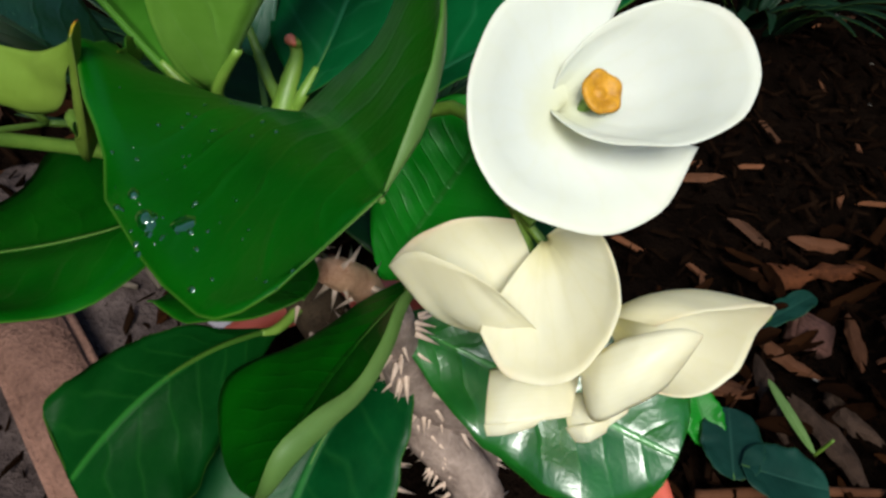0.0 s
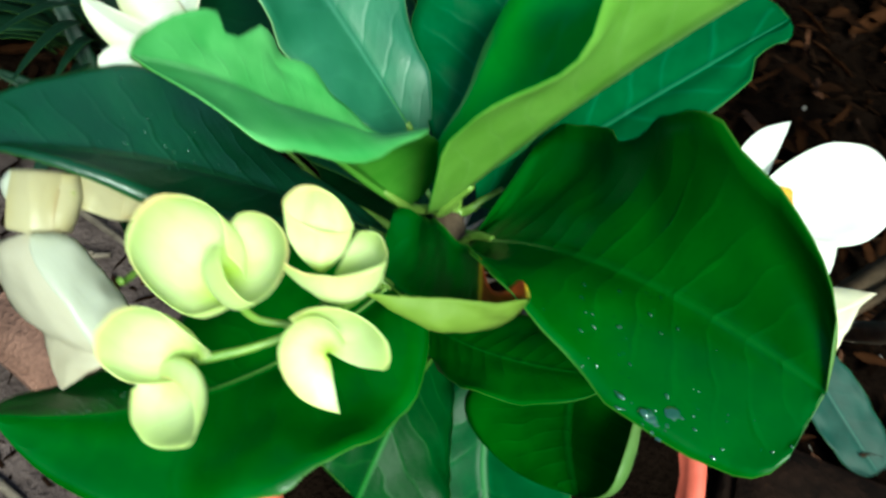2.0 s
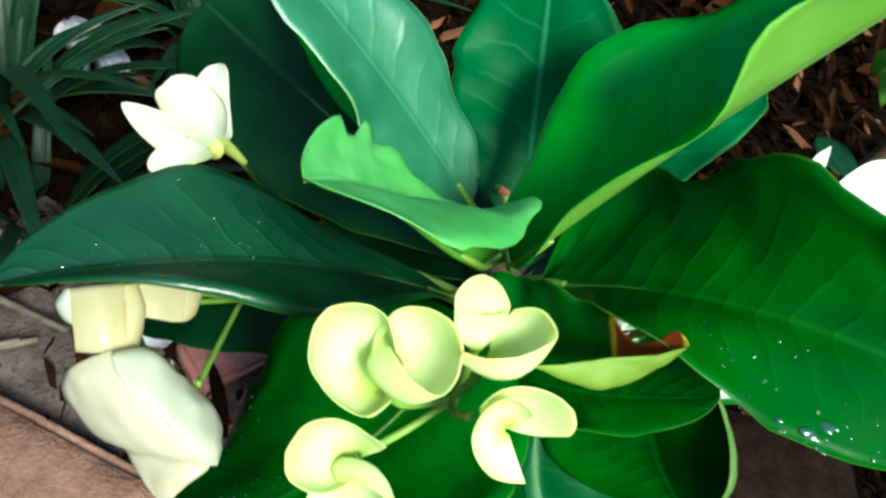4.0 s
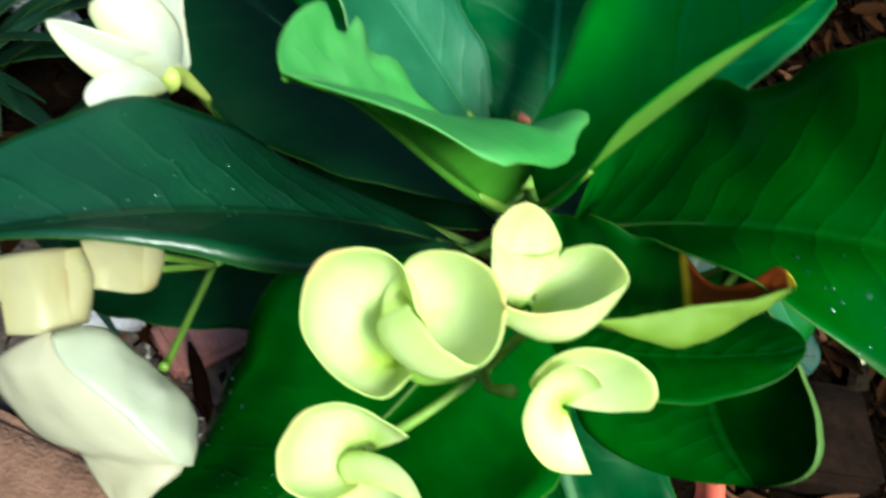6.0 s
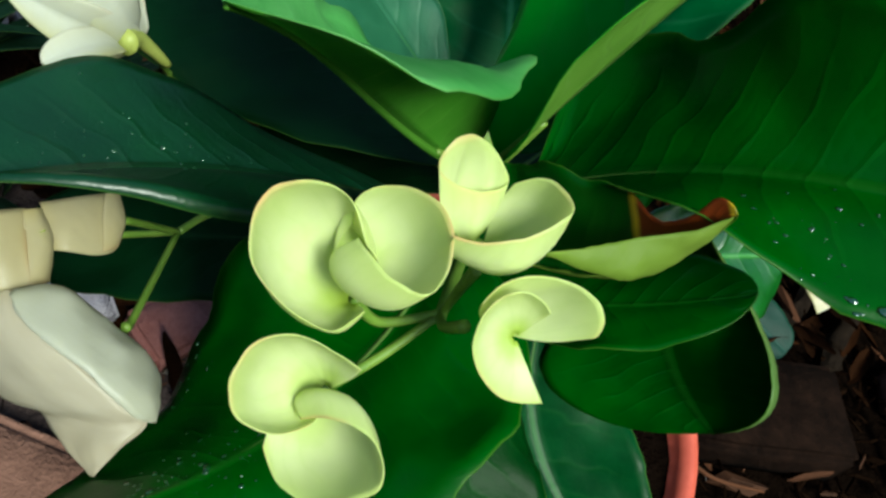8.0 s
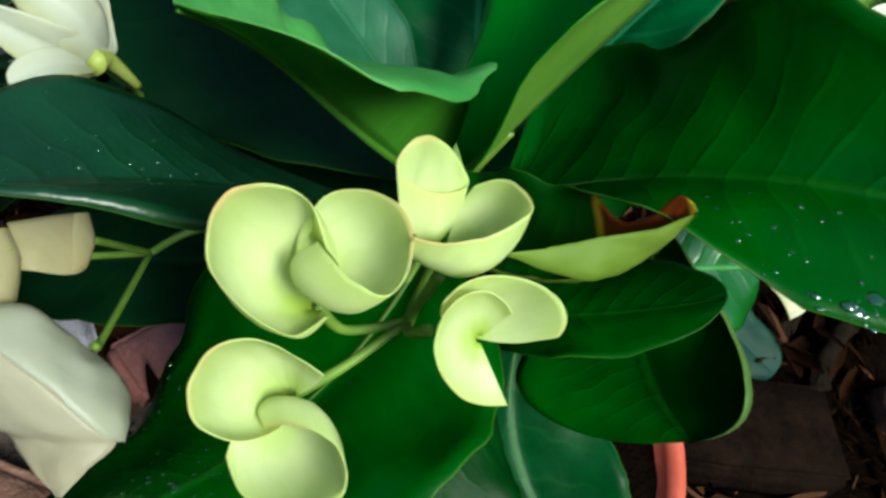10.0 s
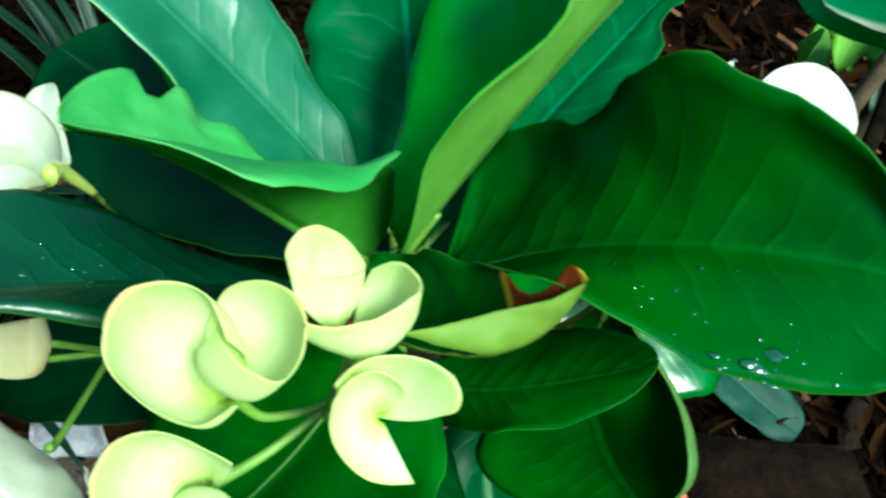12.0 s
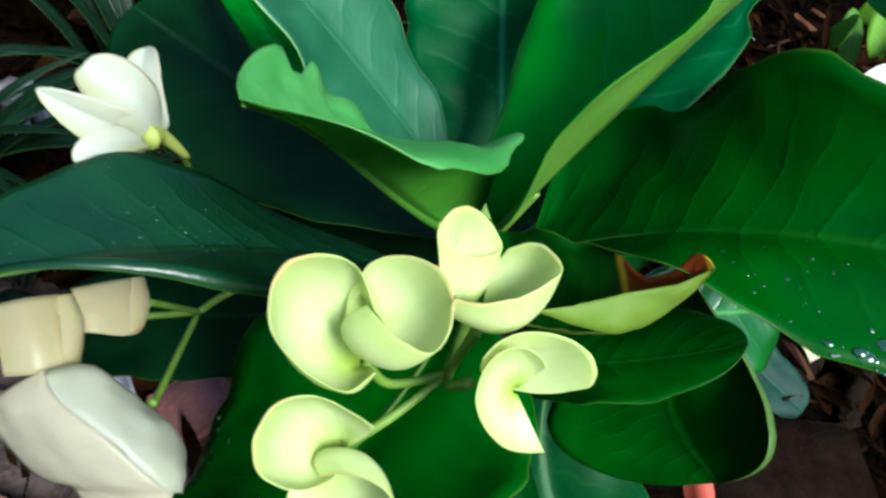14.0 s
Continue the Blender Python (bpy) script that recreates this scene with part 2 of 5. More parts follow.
# Near-black soil and mulch hold the deep ground shade in their colour.
SOIL = plain("shade_dark_soil", (0.0009, 0.0006, 0.0004), (0.0058, 0.0034, 0.0024), 22, 0.95, 0.0, 1.0, 0.01, fine=240)
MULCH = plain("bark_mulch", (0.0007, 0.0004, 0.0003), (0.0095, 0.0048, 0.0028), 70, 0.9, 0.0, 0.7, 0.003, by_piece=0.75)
CHIP = plain("rust_chip", (0.010, 0.005, 0.003), (0.125, 0.046, 0.020), 60, 0.8, 0.15, 0.6, 0.002, by_piece=0.8)
WOOD_RUST = plain("rust_wood", (0.022, 0.007, 0.003), (0.115, 0.036, 0.013), 55, 0.8, 0.1, 0.8, 0.004)
WOOD_PALE = plain("weathered_wood", (0.012, 0.007, 0.005), (0.058, 0.034, 0.024), 55, 0.85, 0.1, 0.8, 0.004)
# Darker wood for sticks and stems whose shade is put into the colour.
SHADE_WOOD = plain("shade_dark_wood", (0.002, 0.0013, 0.001), (0.023, 0.015, 0.010), 90, 0.85, 0.05, 1.0, 0.006)
STONE_PALE = plain("pale_stone", (0.16, 0.14, 0.16), (0.40, 0.37, 0.42), 60, 0.8, 0.15, 0.8, 0.004)
BRICK = plain("worn_brick", (0.030, 0.013, 0.010), (0.125, 0.058, 0.046), 34, 0.9, 0.12, 0.9, 0.005, fine=320)
BRICK_PINK = plain("pink_brick", (0.16, 0.055, 0.048), (0.30, 0.13, 0.115), 30, 0.9, 0.15, 0.8, 0.004, fine=300)
BRICK_WORN = plain("worn_pink_brick", (0.055, 0.027, 0.020), (0.20, 0.105, 0.078), 26, 0.9, 0.12, 0.9, 0.005, fine=300)
DUST = plain("dusty_soil", (0.012, 0.008, 0.008), (0.085, 0.062, 0.058), 42, 0.95, 0.05, 1.0, 0.008, fine=260)
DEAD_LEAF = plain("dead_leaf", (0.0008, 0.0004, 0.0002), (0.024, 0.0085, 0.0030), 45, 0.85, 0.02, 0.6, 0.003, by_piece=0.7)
TWIG = plain("dry_twig", (0.03, 0.022, 0.017), (0.14, 0.11, 0.085), 50, 0.85, 0.2, 0.6, 0.002)
LITTER = plain("pale_litter", (0.12, 0.10, 0.085), (0.38, 0.34, 0.31), 60, 0.8, 0.2, 0.5, 0.001, by_piece=0.6)
GLAND = plain("yellow_glands", (0.17, 0.065, 0.002), (0.52, 0.25, 0.010), 420, 0.45, 0.3, 0.5, 0.0004)
YELLOW = plain("yellow_petal", (0.60, 0.22, 0.005), (0.80, 0.36, 0.015), 60, 0.5, 0.4)
RED_BUD = plain("pink_bud_tip", (0.50, 0.10, 0.06), (0.66, 0.20, 0.12), 300, 0.5, 0.4)
# Edging brick takes the ground's shade into its near-black brown.
PLANK = plain("shade_dark_edging", (0.0006, 0.0003, 0.0002), (0.012, 0.0055, 0.0035), 40, 0.9, 0.05, 0.9, 0.004, fine=230)

water = Nodes("water")
water.put(water.bsdf, "Coat Weight", 1.0)
water.put(water.bsdf, "Coat Roughness", 0.02)
WATER = water.finish((0.002, 0.032, 0.003), 0.05, 1.0)


# ---- builders ----
def mesh_from(name, verts, faces, mats, face_mats=None, uvs=None, smooth=True):
    me = bpy.data.meshes.new(name)
    me.from_pydata([tuple(v) for v in verts], [], faces)
    for m in mats:
        me.materials.append(m)
    if face_mats:
        me.polygons.foreach_set("material_index", face_mats)
    if uvs is not None:
        layer = me.uv_layers.new(name="uv")
        layer.data.foreach_set("uv", [c for p in me.polygons for i in p.vertices for c in uvs[i]])
    if smooth:
        me.polygons.foreach_set("use_smooth", [True] * len(me.polygons))
    me.update()
    return me


def under(ob, parent):
    ob.parent = parent
    ob.matrix_parent_inverse = parent.matrix_world.inverted()
    return ob


def part(name, me, parent, label=""):
    return tagged(under(new(name, me), parent), label=label)


def thing(name, at, label, category, group="", kind=""):
    ob = new(name)
    ob.matrix_world = Matrix.Translation(at)
    bpy.context.view_layer.update()
    return tagged(ob, label, category, group, kind)


def sheet(grid, uvgrid, thick, mats):
    """A grid of points as a thin closed blade, upper and lower face in two materials."""
    ns, nv = len(grid), len(grid[0])
    P = np.array([[tuple(p) for p in row] for row in grid])
    du, dv = np.gradient(P, axis=0), np.gradient(P, axis=1)
    nrm = np.cross(dv, du)
    nrm /= np.linalg.norm(nrm, axis=2)[:, :, None] + 1e-12
    low = P - nrm * thick
    verts = np.concatenate([P.reshape(-1, 3), low.reshape(-1, 3)])
    uv = np.array(uvgrid).reshape(-1, 2)
    uv = np.concatenate([uv, uv])
    off = ns * nv
    faces, mi = [], []
    for i in range(ns - 1):
        for j in range(nv - 1):
            a, b, c, d = i * nv + j, i * nv + j + 1, (i + 1) * nv + j + 1, (i + 1) * nv + j
            faces.append((a, d, c, b))
            mi.append(0)
            faces.append((a + off, b + off, c + off, d + off))
            mi.append(1)
    ring = [(i, 0) for i in range(ns)] + [(ns - 1, j) for j in range(1, nv)] + [(i, nv - 1) for i in range(ns - 2, -1, -1)] + [(0, j) for j in range(nv - 2, 0, -1)]
    idx = [i * nv + j for i, j in ring]
    for a, b in zip(idx, idx[1:] + idx[:1]):
        faces.append((a, a + off, b + off, b))
        mi.append(0)
    return mesh_from("blade", verts, faces, mats, mi, uv)


def tube(points, radii, sides=8, mat=None, cap=True):
    """A tapered round stalk along a smooth line through the points."""
    pts = [Vector(p) for p in points]
    line, rad = [], []
    for i in range(len(pts) - 1):
        p0, p1, p2, p3 = pts[max(i - 1, 0)], pts[i], pts[i + 1], pts[min(i + 2, len(pts) - 1)]
        steps = 6
        for k in range(steps):
            t = k / steps
            line.append(0.5 * ((2 * p1) + (p2 - p0) * t + (2 * p0 - 5 * p1 + 4 * p2 - p3) * t * t + (3 * p1 - p0 - 3 * p2 + p3) * t ** 3))
            rad.append(radii[i] * (1 - t) + radii[i + 1] * t)
    line.append(pts[-1])
    rad.append(radii[-1])
    verts, faces = [], []
    ref = Vector((0.31, 0.77, 0.56))
    for i, p in enumerate(line):
        d = (line[min(i + 1, len(line) - 1)] - line[max(i - 1, 0)]).normalized()
        a = d.cross(ref).normalized()
        b = d.cross(a)
        for k in range(sides):
            w = 2 * math.pi * k / sides
            verts.append(p + (a * math.cos(w) + b * math.sin(w)) * rad[i])
    for i in range(len(line) - 1):
        for k in range(sides):
            faces.append((i * sides + k, i * sides + (k + 1) % sides, (i + 1) * sides + (k + 1) % sides, (i + 1) * sides + k))
    if cap:
        faces.append(tuple(range(sides))[::-1])
        faces.append(tuple(range((len(line) - 1) * sides, len(line) * sides)))
    return mesh_from("stalk", verts, faces, [mat])


def blade_points(base, tip, normal, width, arch=0.0, bend=0.0, fold=(0, 0, 0, 0), wave=(0.0, 2.0, 0.0), twist=(0, 0), curl=(0.0, 0.0), shape=(0.95, 0.42), notch=None, wide=(1.0, 1.0), swing=0.0, lobe=(0.0, 0.4), dip=0.0, hem=None, puff=0.13, ns=34, nv=17):
    """Points of a leaf. fold: degrees by which each half rises, first side at stalk and tip, then the other; curl: how far each margin rolls."""
    base, tip = Vector(base), Vector(tip)
    axis = tip - base
    length = axis.length
    e1 = axis.normalized()
    n0 = Vector(normal)
    n0 = (n0 - e1 * n0.dot(e1)).normalized()
    a, b = shape
    peak = (a / (a + b)) ** a * (b / (a + b)) ** b
    grid, uvs = [], []
    for i in range(ns):
        q = i / (ns - 1)
        s = q if q < 0.7 else 0.7 + 0.3 * (1 - max(0.0, 1 - (q - 0.7) / 0.3) ** 1.7)
        tw = radians(twist[0] * (1 - s) + twist[1] * s)
        n = Matrix.Rotation(tw, 3, e1) @ n0
        e3 = e1.cross(n)
        c = base + axis * s + n0 * (arch * 4 * s * (1 - s) + bend * s ** 3) + e1.cross(n0) * (swing * 4 * s * (1 - s))
        half = width / 2 * max(0.055 if s < 0.5 else 0.006, s ** a * max(1 - s, 0.0) ** b / peak)
        row, urow = [], []
        for j in range(nv):
            v = -1 + 2 * j / (nv - 1)
            k = 2 if v > 0 else 0
            ang = radians(fold[k] * (1 - s) + fold[k + 1] * s)
            if v > 0:
                ang -= radians(dip * math.exp(-((s / 0.30) ** 2)))
            reach = half * wide[1 if v > 0 else 0]
            if v < 0:
                reach *= 1 - lobe[0] * (1 - 1 / (1 + math.exp(-max(-40, min(40, (s - lobe[1]) / 0.04)))))
            if notch and v * notch[0] > 0:
                reach *= 1 - notch[3] * math.exp(-(((s - notch[1]) / notch[2]) ** 4))
            reach *= 1 + 0.14 * puff * math.sin(31 * s + 4 * (v > 0) + base.z * 300) + 0.09 * puff * math.sin(57 * s + base.x * 500)
            d = abs(v) * reach
            roll = curl[1 if v > 0 else 0]
            side = d * math.cos(ang) - abs(roll) * d * v * v * 0.35
            up = d * math.sin(ang) + roll * d * abs(v) ** 2.2
            up += wave[0] * reach * v * v * math.sin(2 * math.pi * wave[1] * s + wave[2] + (1.9 if v > 0 else 0.0))
            if hem and v * hem[0] > 0 and abs(v) > hem[1]:
                flat = reach
                more = (abs(v) - hem[1]) / (1 - hem[1]) * reach * hem[2]
                side = flat * math.cos(ang) + more * math.cos(radians(hem[3]))
                up += (flat - d) * math.sin(ang) + more * math.sin(radians(hem[3]))
            elif hem and v * hem[0] > 0:
                side, up = side / hem[1], up / hem[1]
            up -= 0.035 * half * (1 - min(1.0, abs(v) * 4))
            up += puff * half * abs(v) * noise.noise(Vector((s * 7 + base.x * 90, v * 2.2, base.y * 90)))
            row.append(c + e3 * (side if v > 0 else -side) + n * up)
            urow.append((s, v * 0.5 + 0.5))
        grid.append(row)
        uvs.append(urow)
    return grid, uvs


def leaf(parent, base, tip, normal, width, mats=None, label="", name="leaf", rib=True, thick=0.00035, joint=None, **shape):
    grid, uvs = blade_points(base, tip, normal, width, **shape)
    ob = part(name, sheet(grid, uvs, thick, mats or (LEAF, UNDER)), parent, label)
    if rib:
        mid = len(grid[0]) // 2
        n = Vector(normal).normalized()
        line = [grid[i][mid] - n * 0.0009 for i in range(0, len(grid), 4)]
        count = len(line)
        part("midrib", tube(line, [width * 0.016 * (1 - 0.8 * k / (count - 1)) + 0.0002 for k in range(count)], 6, (mats or (LEAF, UNDER))[1]), ob)
    if joint:
        part("petiole", tube([joint, Vector(joint).lerp(Vector(base), 0.5) + Vector((0, 0, -0.002)), base, grid[3][len(grid[0]) // 2]], [0.0022, 0.0018, 0.0018, 0.0012], 8, STALK), ob)
    return ob, grid


def drops_on(ob, grid, spots, count, spread, size, seed, high=0.5):
    """Rain beads lying on a blade round some of its grid places, all in one piece."""
    rnd = random.Random(seed)
    verts, faces = [], []
    ns, nv = len(grid), len(grid[0])
    for k in range(count):
        fi, fj = spots[k % len(spots)]
        i = min(max(int((fi + rnd.gauss(0, spread)) * ns), 1), ns - 2)
        j = min(max(int((fj + rnd.gauss(0, spread)) * nv), 1), nv - 2)
        f, g = rnd.random(), rnd.random()
        p = Vector(grid[i][j]) * (1 - f) * (1 - g) + Vector(grid[i + 1][j]) * f * (1 - g) + Vector(grid[i][j + 1]) * (1 - f) * g + Vector(grid[i + 1][j + 1]) * f * g
        e, h = Vector(grid[i + 1][j]) - Vector(grid[i][j]), Vector(grid[i][j + 1]) - Vector(grid[i][j])
        n = h.cross(e).normalized()
        e = e.normalized()
        h = n.cross(e)
        r = size * (0.25 + rnd.random() ** 4 * 1.3)
        off = len(verts)
        rings, seg = 3, 7
        lean = rnd.uniform(1.0, 1.9)
        for a in range(rings):
            w = a / rings * math.pi / 2
            for b in range(seg):
                q = 2 * math.pi * b / seg
                verts.append(p + (e * math.cos(q) * lean + h * math.sin(q)) * r * math.cos(w) + n * (r * high * math.sin(w)))
        verts.append(p + n * r * high)
        for a in range(rings - 1):
            for b in range(seg):
                faces.append((off + a * seg + b, off + a * seg + (b + 1) % seg, off + (a + 1) * seg + (b + 1) % seg, off + (a + 1) * seg + b))
        for b in range(seg):
            faces.append((off + (rings - 1) * seg + b, off + (rings - 1) * seg + (b + 1) % seg, off + rings * seg))
    return tagged(part("raindrops", mesh_from("drops", verts, faces, [WATER]), ob, "clear rain drops on the leaf"), kind="stuff")


def scoop_mesh(apex, center, u, v, start, span, mat, bulge=0.25, wob=0.03, seed=0, lip=0.025, ends=0.35, ns=44, nv=14):
    """A bract rolled into a scoop: it runs from its foot to an oval rim and stays open on one side."""
    rnd = random.Random(seed)
    ph = [rnd.uniform(0, 6.28) for _ in range(3)]
    apex, center, u, v = Vector(apex), Vector(center), Vector(u), Vector(v)
    n = u.cross(v).normalized()
    axis = center - apex
    if n.dot(axis) < 0:
        n = -n
    deep = axis.dot(n)
    grid, uvs = [], []
    for i in range(ns):
        p = i / (ns - 1)
        w = radians(start + span * p)
        reach = 1 - ends * abs(2 * p - 1) ** 7
        k = 1 + wob * math.sin(3 * w + ph[0]) + wob * 0.6 * math.sin(7 * w + ph[1])
        rim = center + (u * math.cos(w) + v * math.sin(w)) * k + n * (u.length * wob * 1.6 * math.sin(2 * w + ph[2]))
        out = (rim - center).normalized()
        row, urow = [], []
        for j in range(nv):
            h = (j / (nv - 1)) * reach
            h = 0.03 + 0.97 * h
            c = apex.lerp(rim, h)
            c += out * (u.length * bulge * 4 * h * (1 - h)) - n * (deep * 0.16 * 4 * h * (1 - h))
            c += out * (u.length * lip * max(h - 0.82, 0) / 0.18) - n * (u.length * lip * 0.6 * (max(h - 0.82, 0) / 0.18) ** 2)
            row.append(c)
            urow.append((p, j / (nv - 1)))
        grid.append(row)
        uvs.append(urow)
    return sheet(grid, uvs, 0.00018, (mat, mat))


def rolled_mesh(foot, rim, mat, bulge=0.2, seed=0, flare=0.004, closed=False, ns=56, nv=16):
    """A waxy bract rolled up like a paper cone: from its foot it swells out to a free edge drawn as a smooth line through a few places."""
    rnd = random.Random(seed)
    ph = [rnd.uniform(0, 6.28) for _ in range(3)]
    foot, pts = Vector(foot), [Vector(p) for p in rim]
    heart = sum(pts, Vector()) / len(pts)
    count = len(pts) if closed else len(pts) - 1
    axis = (heart - foot).normalized()
    grid, uvs = [], []
    for i in range(ns):
        f = i / (ns - 1) * count
        k = min(int(f), count - 1)
        t = f - k
        near = [pts[(k + d) % len(pts)] if closed else pts[min(max(k + d, 0), len(pts) - 1)] for d in (-1, 0, 1, 2)]
        a, b, c, d = near
        edge = 0.5 * (2 * b + (c - a) * t + (2 * a - 5 * b + 4 * c - d) * t * t + (3 * b - a - 3 * c + d) * t ** 3)
        w = 6.28 * i / (ns - 1)
        out = edge - heart
        out = (out - axis * out.dot(axis)).normalized()
        far = (edge - foot).length
        edge = edge + axis * far * (0.005 * math.sin(3 * w + ph[0]) + 0.002 * math.sin(11 * w + ph[1])) + out * far * 0.0025 * math.sin(8 * w + ph[2])
        row, urow = [], []
        for j in range(nv):
            h = 0.03 + 0.97 * j / (nv - 1)
            p = foot.lerp(edge, h) + out * (far * bulge * 0.9 * math.sin(math.pi * h ** 0.8))
            p += out * (far * flare * max(h - 0.8, 0) * 5) - axis * (far * flare * 0.5 * (max(h - 0.8, 0) * 5) ** 2)
            p += out * far * 0.006 * noise.noise(Vector((i * 0.25, j * 0.3, seed)))
            row.append(p)
            urow.append((i / (ns - 1), j / (nv - 1)))
        grid.append(row)
        uvs.append(urow)
    return sheet(grid, uvs, 0.00018, (mat, mat))


def draped_mesh(one, other, mat, bulge=0.1, seed=0, half_leaf=False, ns=30, nv=13):
    """A limp, thin bract hung between two free edges, swelling a little between them and softly crumpled."""
    def smooth(pts):
        pts = [Vector(p) for p in pts]
        out = []
        for i in range(ns):
            f = i / (ns - 1) * (len(pts) - 1)
            k = min(int(f), len(pts) - 2)
            t = f - k
            a, b, c, d = (pts[min(max(k + q, 0), len(pts) - 1)] for q in (-1, 0, 1, 2))
            out.append(0.5 * (2 * b + (c - a) * t + (2 * a - 5 * b + 4 * c - d) * t * t + (3 * b - a - 3 * c + d) * t ** 3))
        return out
    first, last = smooth(one), smooth(other)
    along = first[-1] + last[-1] - first[0] - last[0]
    n = along.cross(last[ns // 2] - first[ns // 2]).normalized()
    if n.z < 0:
        n = -n
    size = along.length / 2
    grid, uvs = [], []
    for i in range(ns):
        u = i / (ns - 1)
        row, urow = [], []
        for j in range(nv):
            v = j / (nv - 1)
            p = first[i].lerp(last[i], v)
            q = p * 160 + Vector((seed, 0, 0))
            p += n * ((last[i] - first[i]).length * bulge * 4 * v * (1 - v) + size * 0.022 * noise.noise(q) + size * 0.010 * noise.noise(q * 3))
            row.append(p)
            urow.append((u, 0.5 + 0.5 * v) if half_leaf else (v, 0.15 + 0.85 * u))
        grid.append(row)
        uvs.append(urow)
    return sheet(grid, uvs, 0.0003, (mat, mat))


def frame_at(place, axis, spin=0.0, front=(0, 0, 1)):
    """A turn that carries z onto axis, with x as near front as it can be, then spun."""
    z = Vector(axis).normalized()
    x = Vector(front)
    x = (x - z * x.dot(z)).normalized()
    y = z.cross(x)
    m = Matrix((x, y, z)).transposed().to_4x4()
    return Matrix.Translation(place) @ m @ Matrix.Rotation(radians(spin), 4, "Z")


def flower(parent, place, axis, stalk, mat, label, scoops=(), petals=(), cup=0.0, rolls=(), drapes=()):
    """A flower head: its stalk, a small cup of glands and the bracts round it."""
    line = [Vector(place)] + [Vector(p) for p in stalk]
    head = part("flower", tube(line, [0.0015, 0.0012] + [0.0011] * (len(line) - 2), 8, STALK), parent, label)
    if cup:
        m = frame_at(Vector(place) + Vector(axis).normalized() * cup * 0.6, axis)
        ob = part("cup", cup_mesh(cup), head, "yellow cup of glands")
        ob.matrix_world = m
    for k, args in enumerate(scoops):
        part("bract", scoop_mesh(*args[:6], mat, seed=k + len(label), **(args[6] if len(args) > 6 else {})), head)
    for k, (foot, rim, bulge, more) in enumerate(rolls):
        part("bract", rolled_mesh(foot, rim, mat, bulge, seed=k + len(label), **more), head)
    for k, (one, other, bulge, tone) in enumerate(drapes):
        part("bract", draped_mesh(one, other, tone, bulge, seed=3 * k + len(label)), head)
    for base, tip, normal, width, opts in petals:
        leaf(head, base, tip, normal, width, name="bract", rib=False, thick=0.0006, **{"mats": (mat, mat), "ns": 22, "nv": 13, "shape": (0.5, 0.42), **opts})
    return head


def cup_mesh(r):
    """A small bowl whose thick rim is drawn out into five blunt glands."""
    profile = [(0.50, -0.7, 1), (0.78, -0.1, 1), (1.02, 0.16, 0), (1.08, 0.28, 0), (0.92, 0.38, 0), (0.62, 0.30, 0), (0.44, 0.14, 0), (0.30, 0.10, 0), (0.20, 0.22, 0), (0.02, 0.24, 0)]
    seg, verts, faces, mi = 40, [], [], []
    for k in range(seg):
        w = 2 * math.pi * k / seg
        lobe = 1 + 0.05 * math.cos(5 * w)
        for q, z, m in profile:
            bulge = lobe if 0.4 < q else 1.0
            verts.append((r * q * bulge * math.cos(w), r * q * bulge * math.sin(w), r * (z + 0.05 * math.cos(5 * w) * (q > 0.6))))
    n = len(profile)
    for k in range(seg):
        for i in range(n - 1):
            a, b = k * n, ((k + 1) % seg) * n
            faces.append((a + i, b + i, b + i + 1, a + i + 1))
            mi.append(profile[i][2])
    return mesh_from("cup", verts, faces, [GLAND, STALK], mi)


def spines(ob, line, radius, count, size, seed):
    """Thorns in one part, standing out from a stem."""
    rnd = random.Random(seed)
    verts, faces = [], []
    for k in range(count):
        f = rnd.random() * (len(line) - 1)
        i = int(f)
        p = Vector(line[i]).lerp(Vector(line[i + 1]), f - i)
        d = (Vector(line[i + 1]) - Vector(line[i])).normalized()
        out = d.cross(Vector((rnd.uniform(-1, 1), rnd.uniform(-1, 1), rnd.uniform(-1, 1)))).normalized()
        side = d.cross(out)
        s = size * rnd.uniform(0.6, 1.3)
        off = len(verts)
        root = p + out * radius * 0.8
        for w in range(4):
            q = w * math.pi / 2
            verts.append(root + (d * math.cos(q) + side * math.sin(q)) * s * 0.16)
        verts.append(root + out * s + d * s * rnd.uniform(-0.3, 0.4))
        for w in range(4):
            faces.append((off + w, off + (w + 1) % 4, off + 4))
    return tagged(part("thorns", mesh_from("thorns", verts, faces, [THORN]), ob, "short tan thorns"), kind="stuff")


def box_stone(size, seed, mat, rough=0.06):
    """A worn block: a box, cut finer, bevelled and knocked about."""
    bm = bmesh.new()
    bmesh.ops.create_cube(bm, size=1.0, matrix=Matrix.Diagonal((*size, 1)))
    bmesh.ops.bevel(bm, geom=bm.edges[:], offset=min(size) * 0.14, segments=2, affect="EDGES")
    bmesh.ops.subdivide_edges(bm, edges=bm.edges[:], cuts=2, use_grid_fill=True)
    for v in bm.verts:
        v.co += Vector(noise.noise_vector(v.co * 30 + Vector((seed, 0, 0)))) * min(size) * rough
    me = bpy.data.meshes.new("block")
    me.materials.append(mat)
    bm.to_mesh(me)
    bm.free()
    me.polygons.foreach_set("use_smooth", [True] * len(me.polygons))
    return me


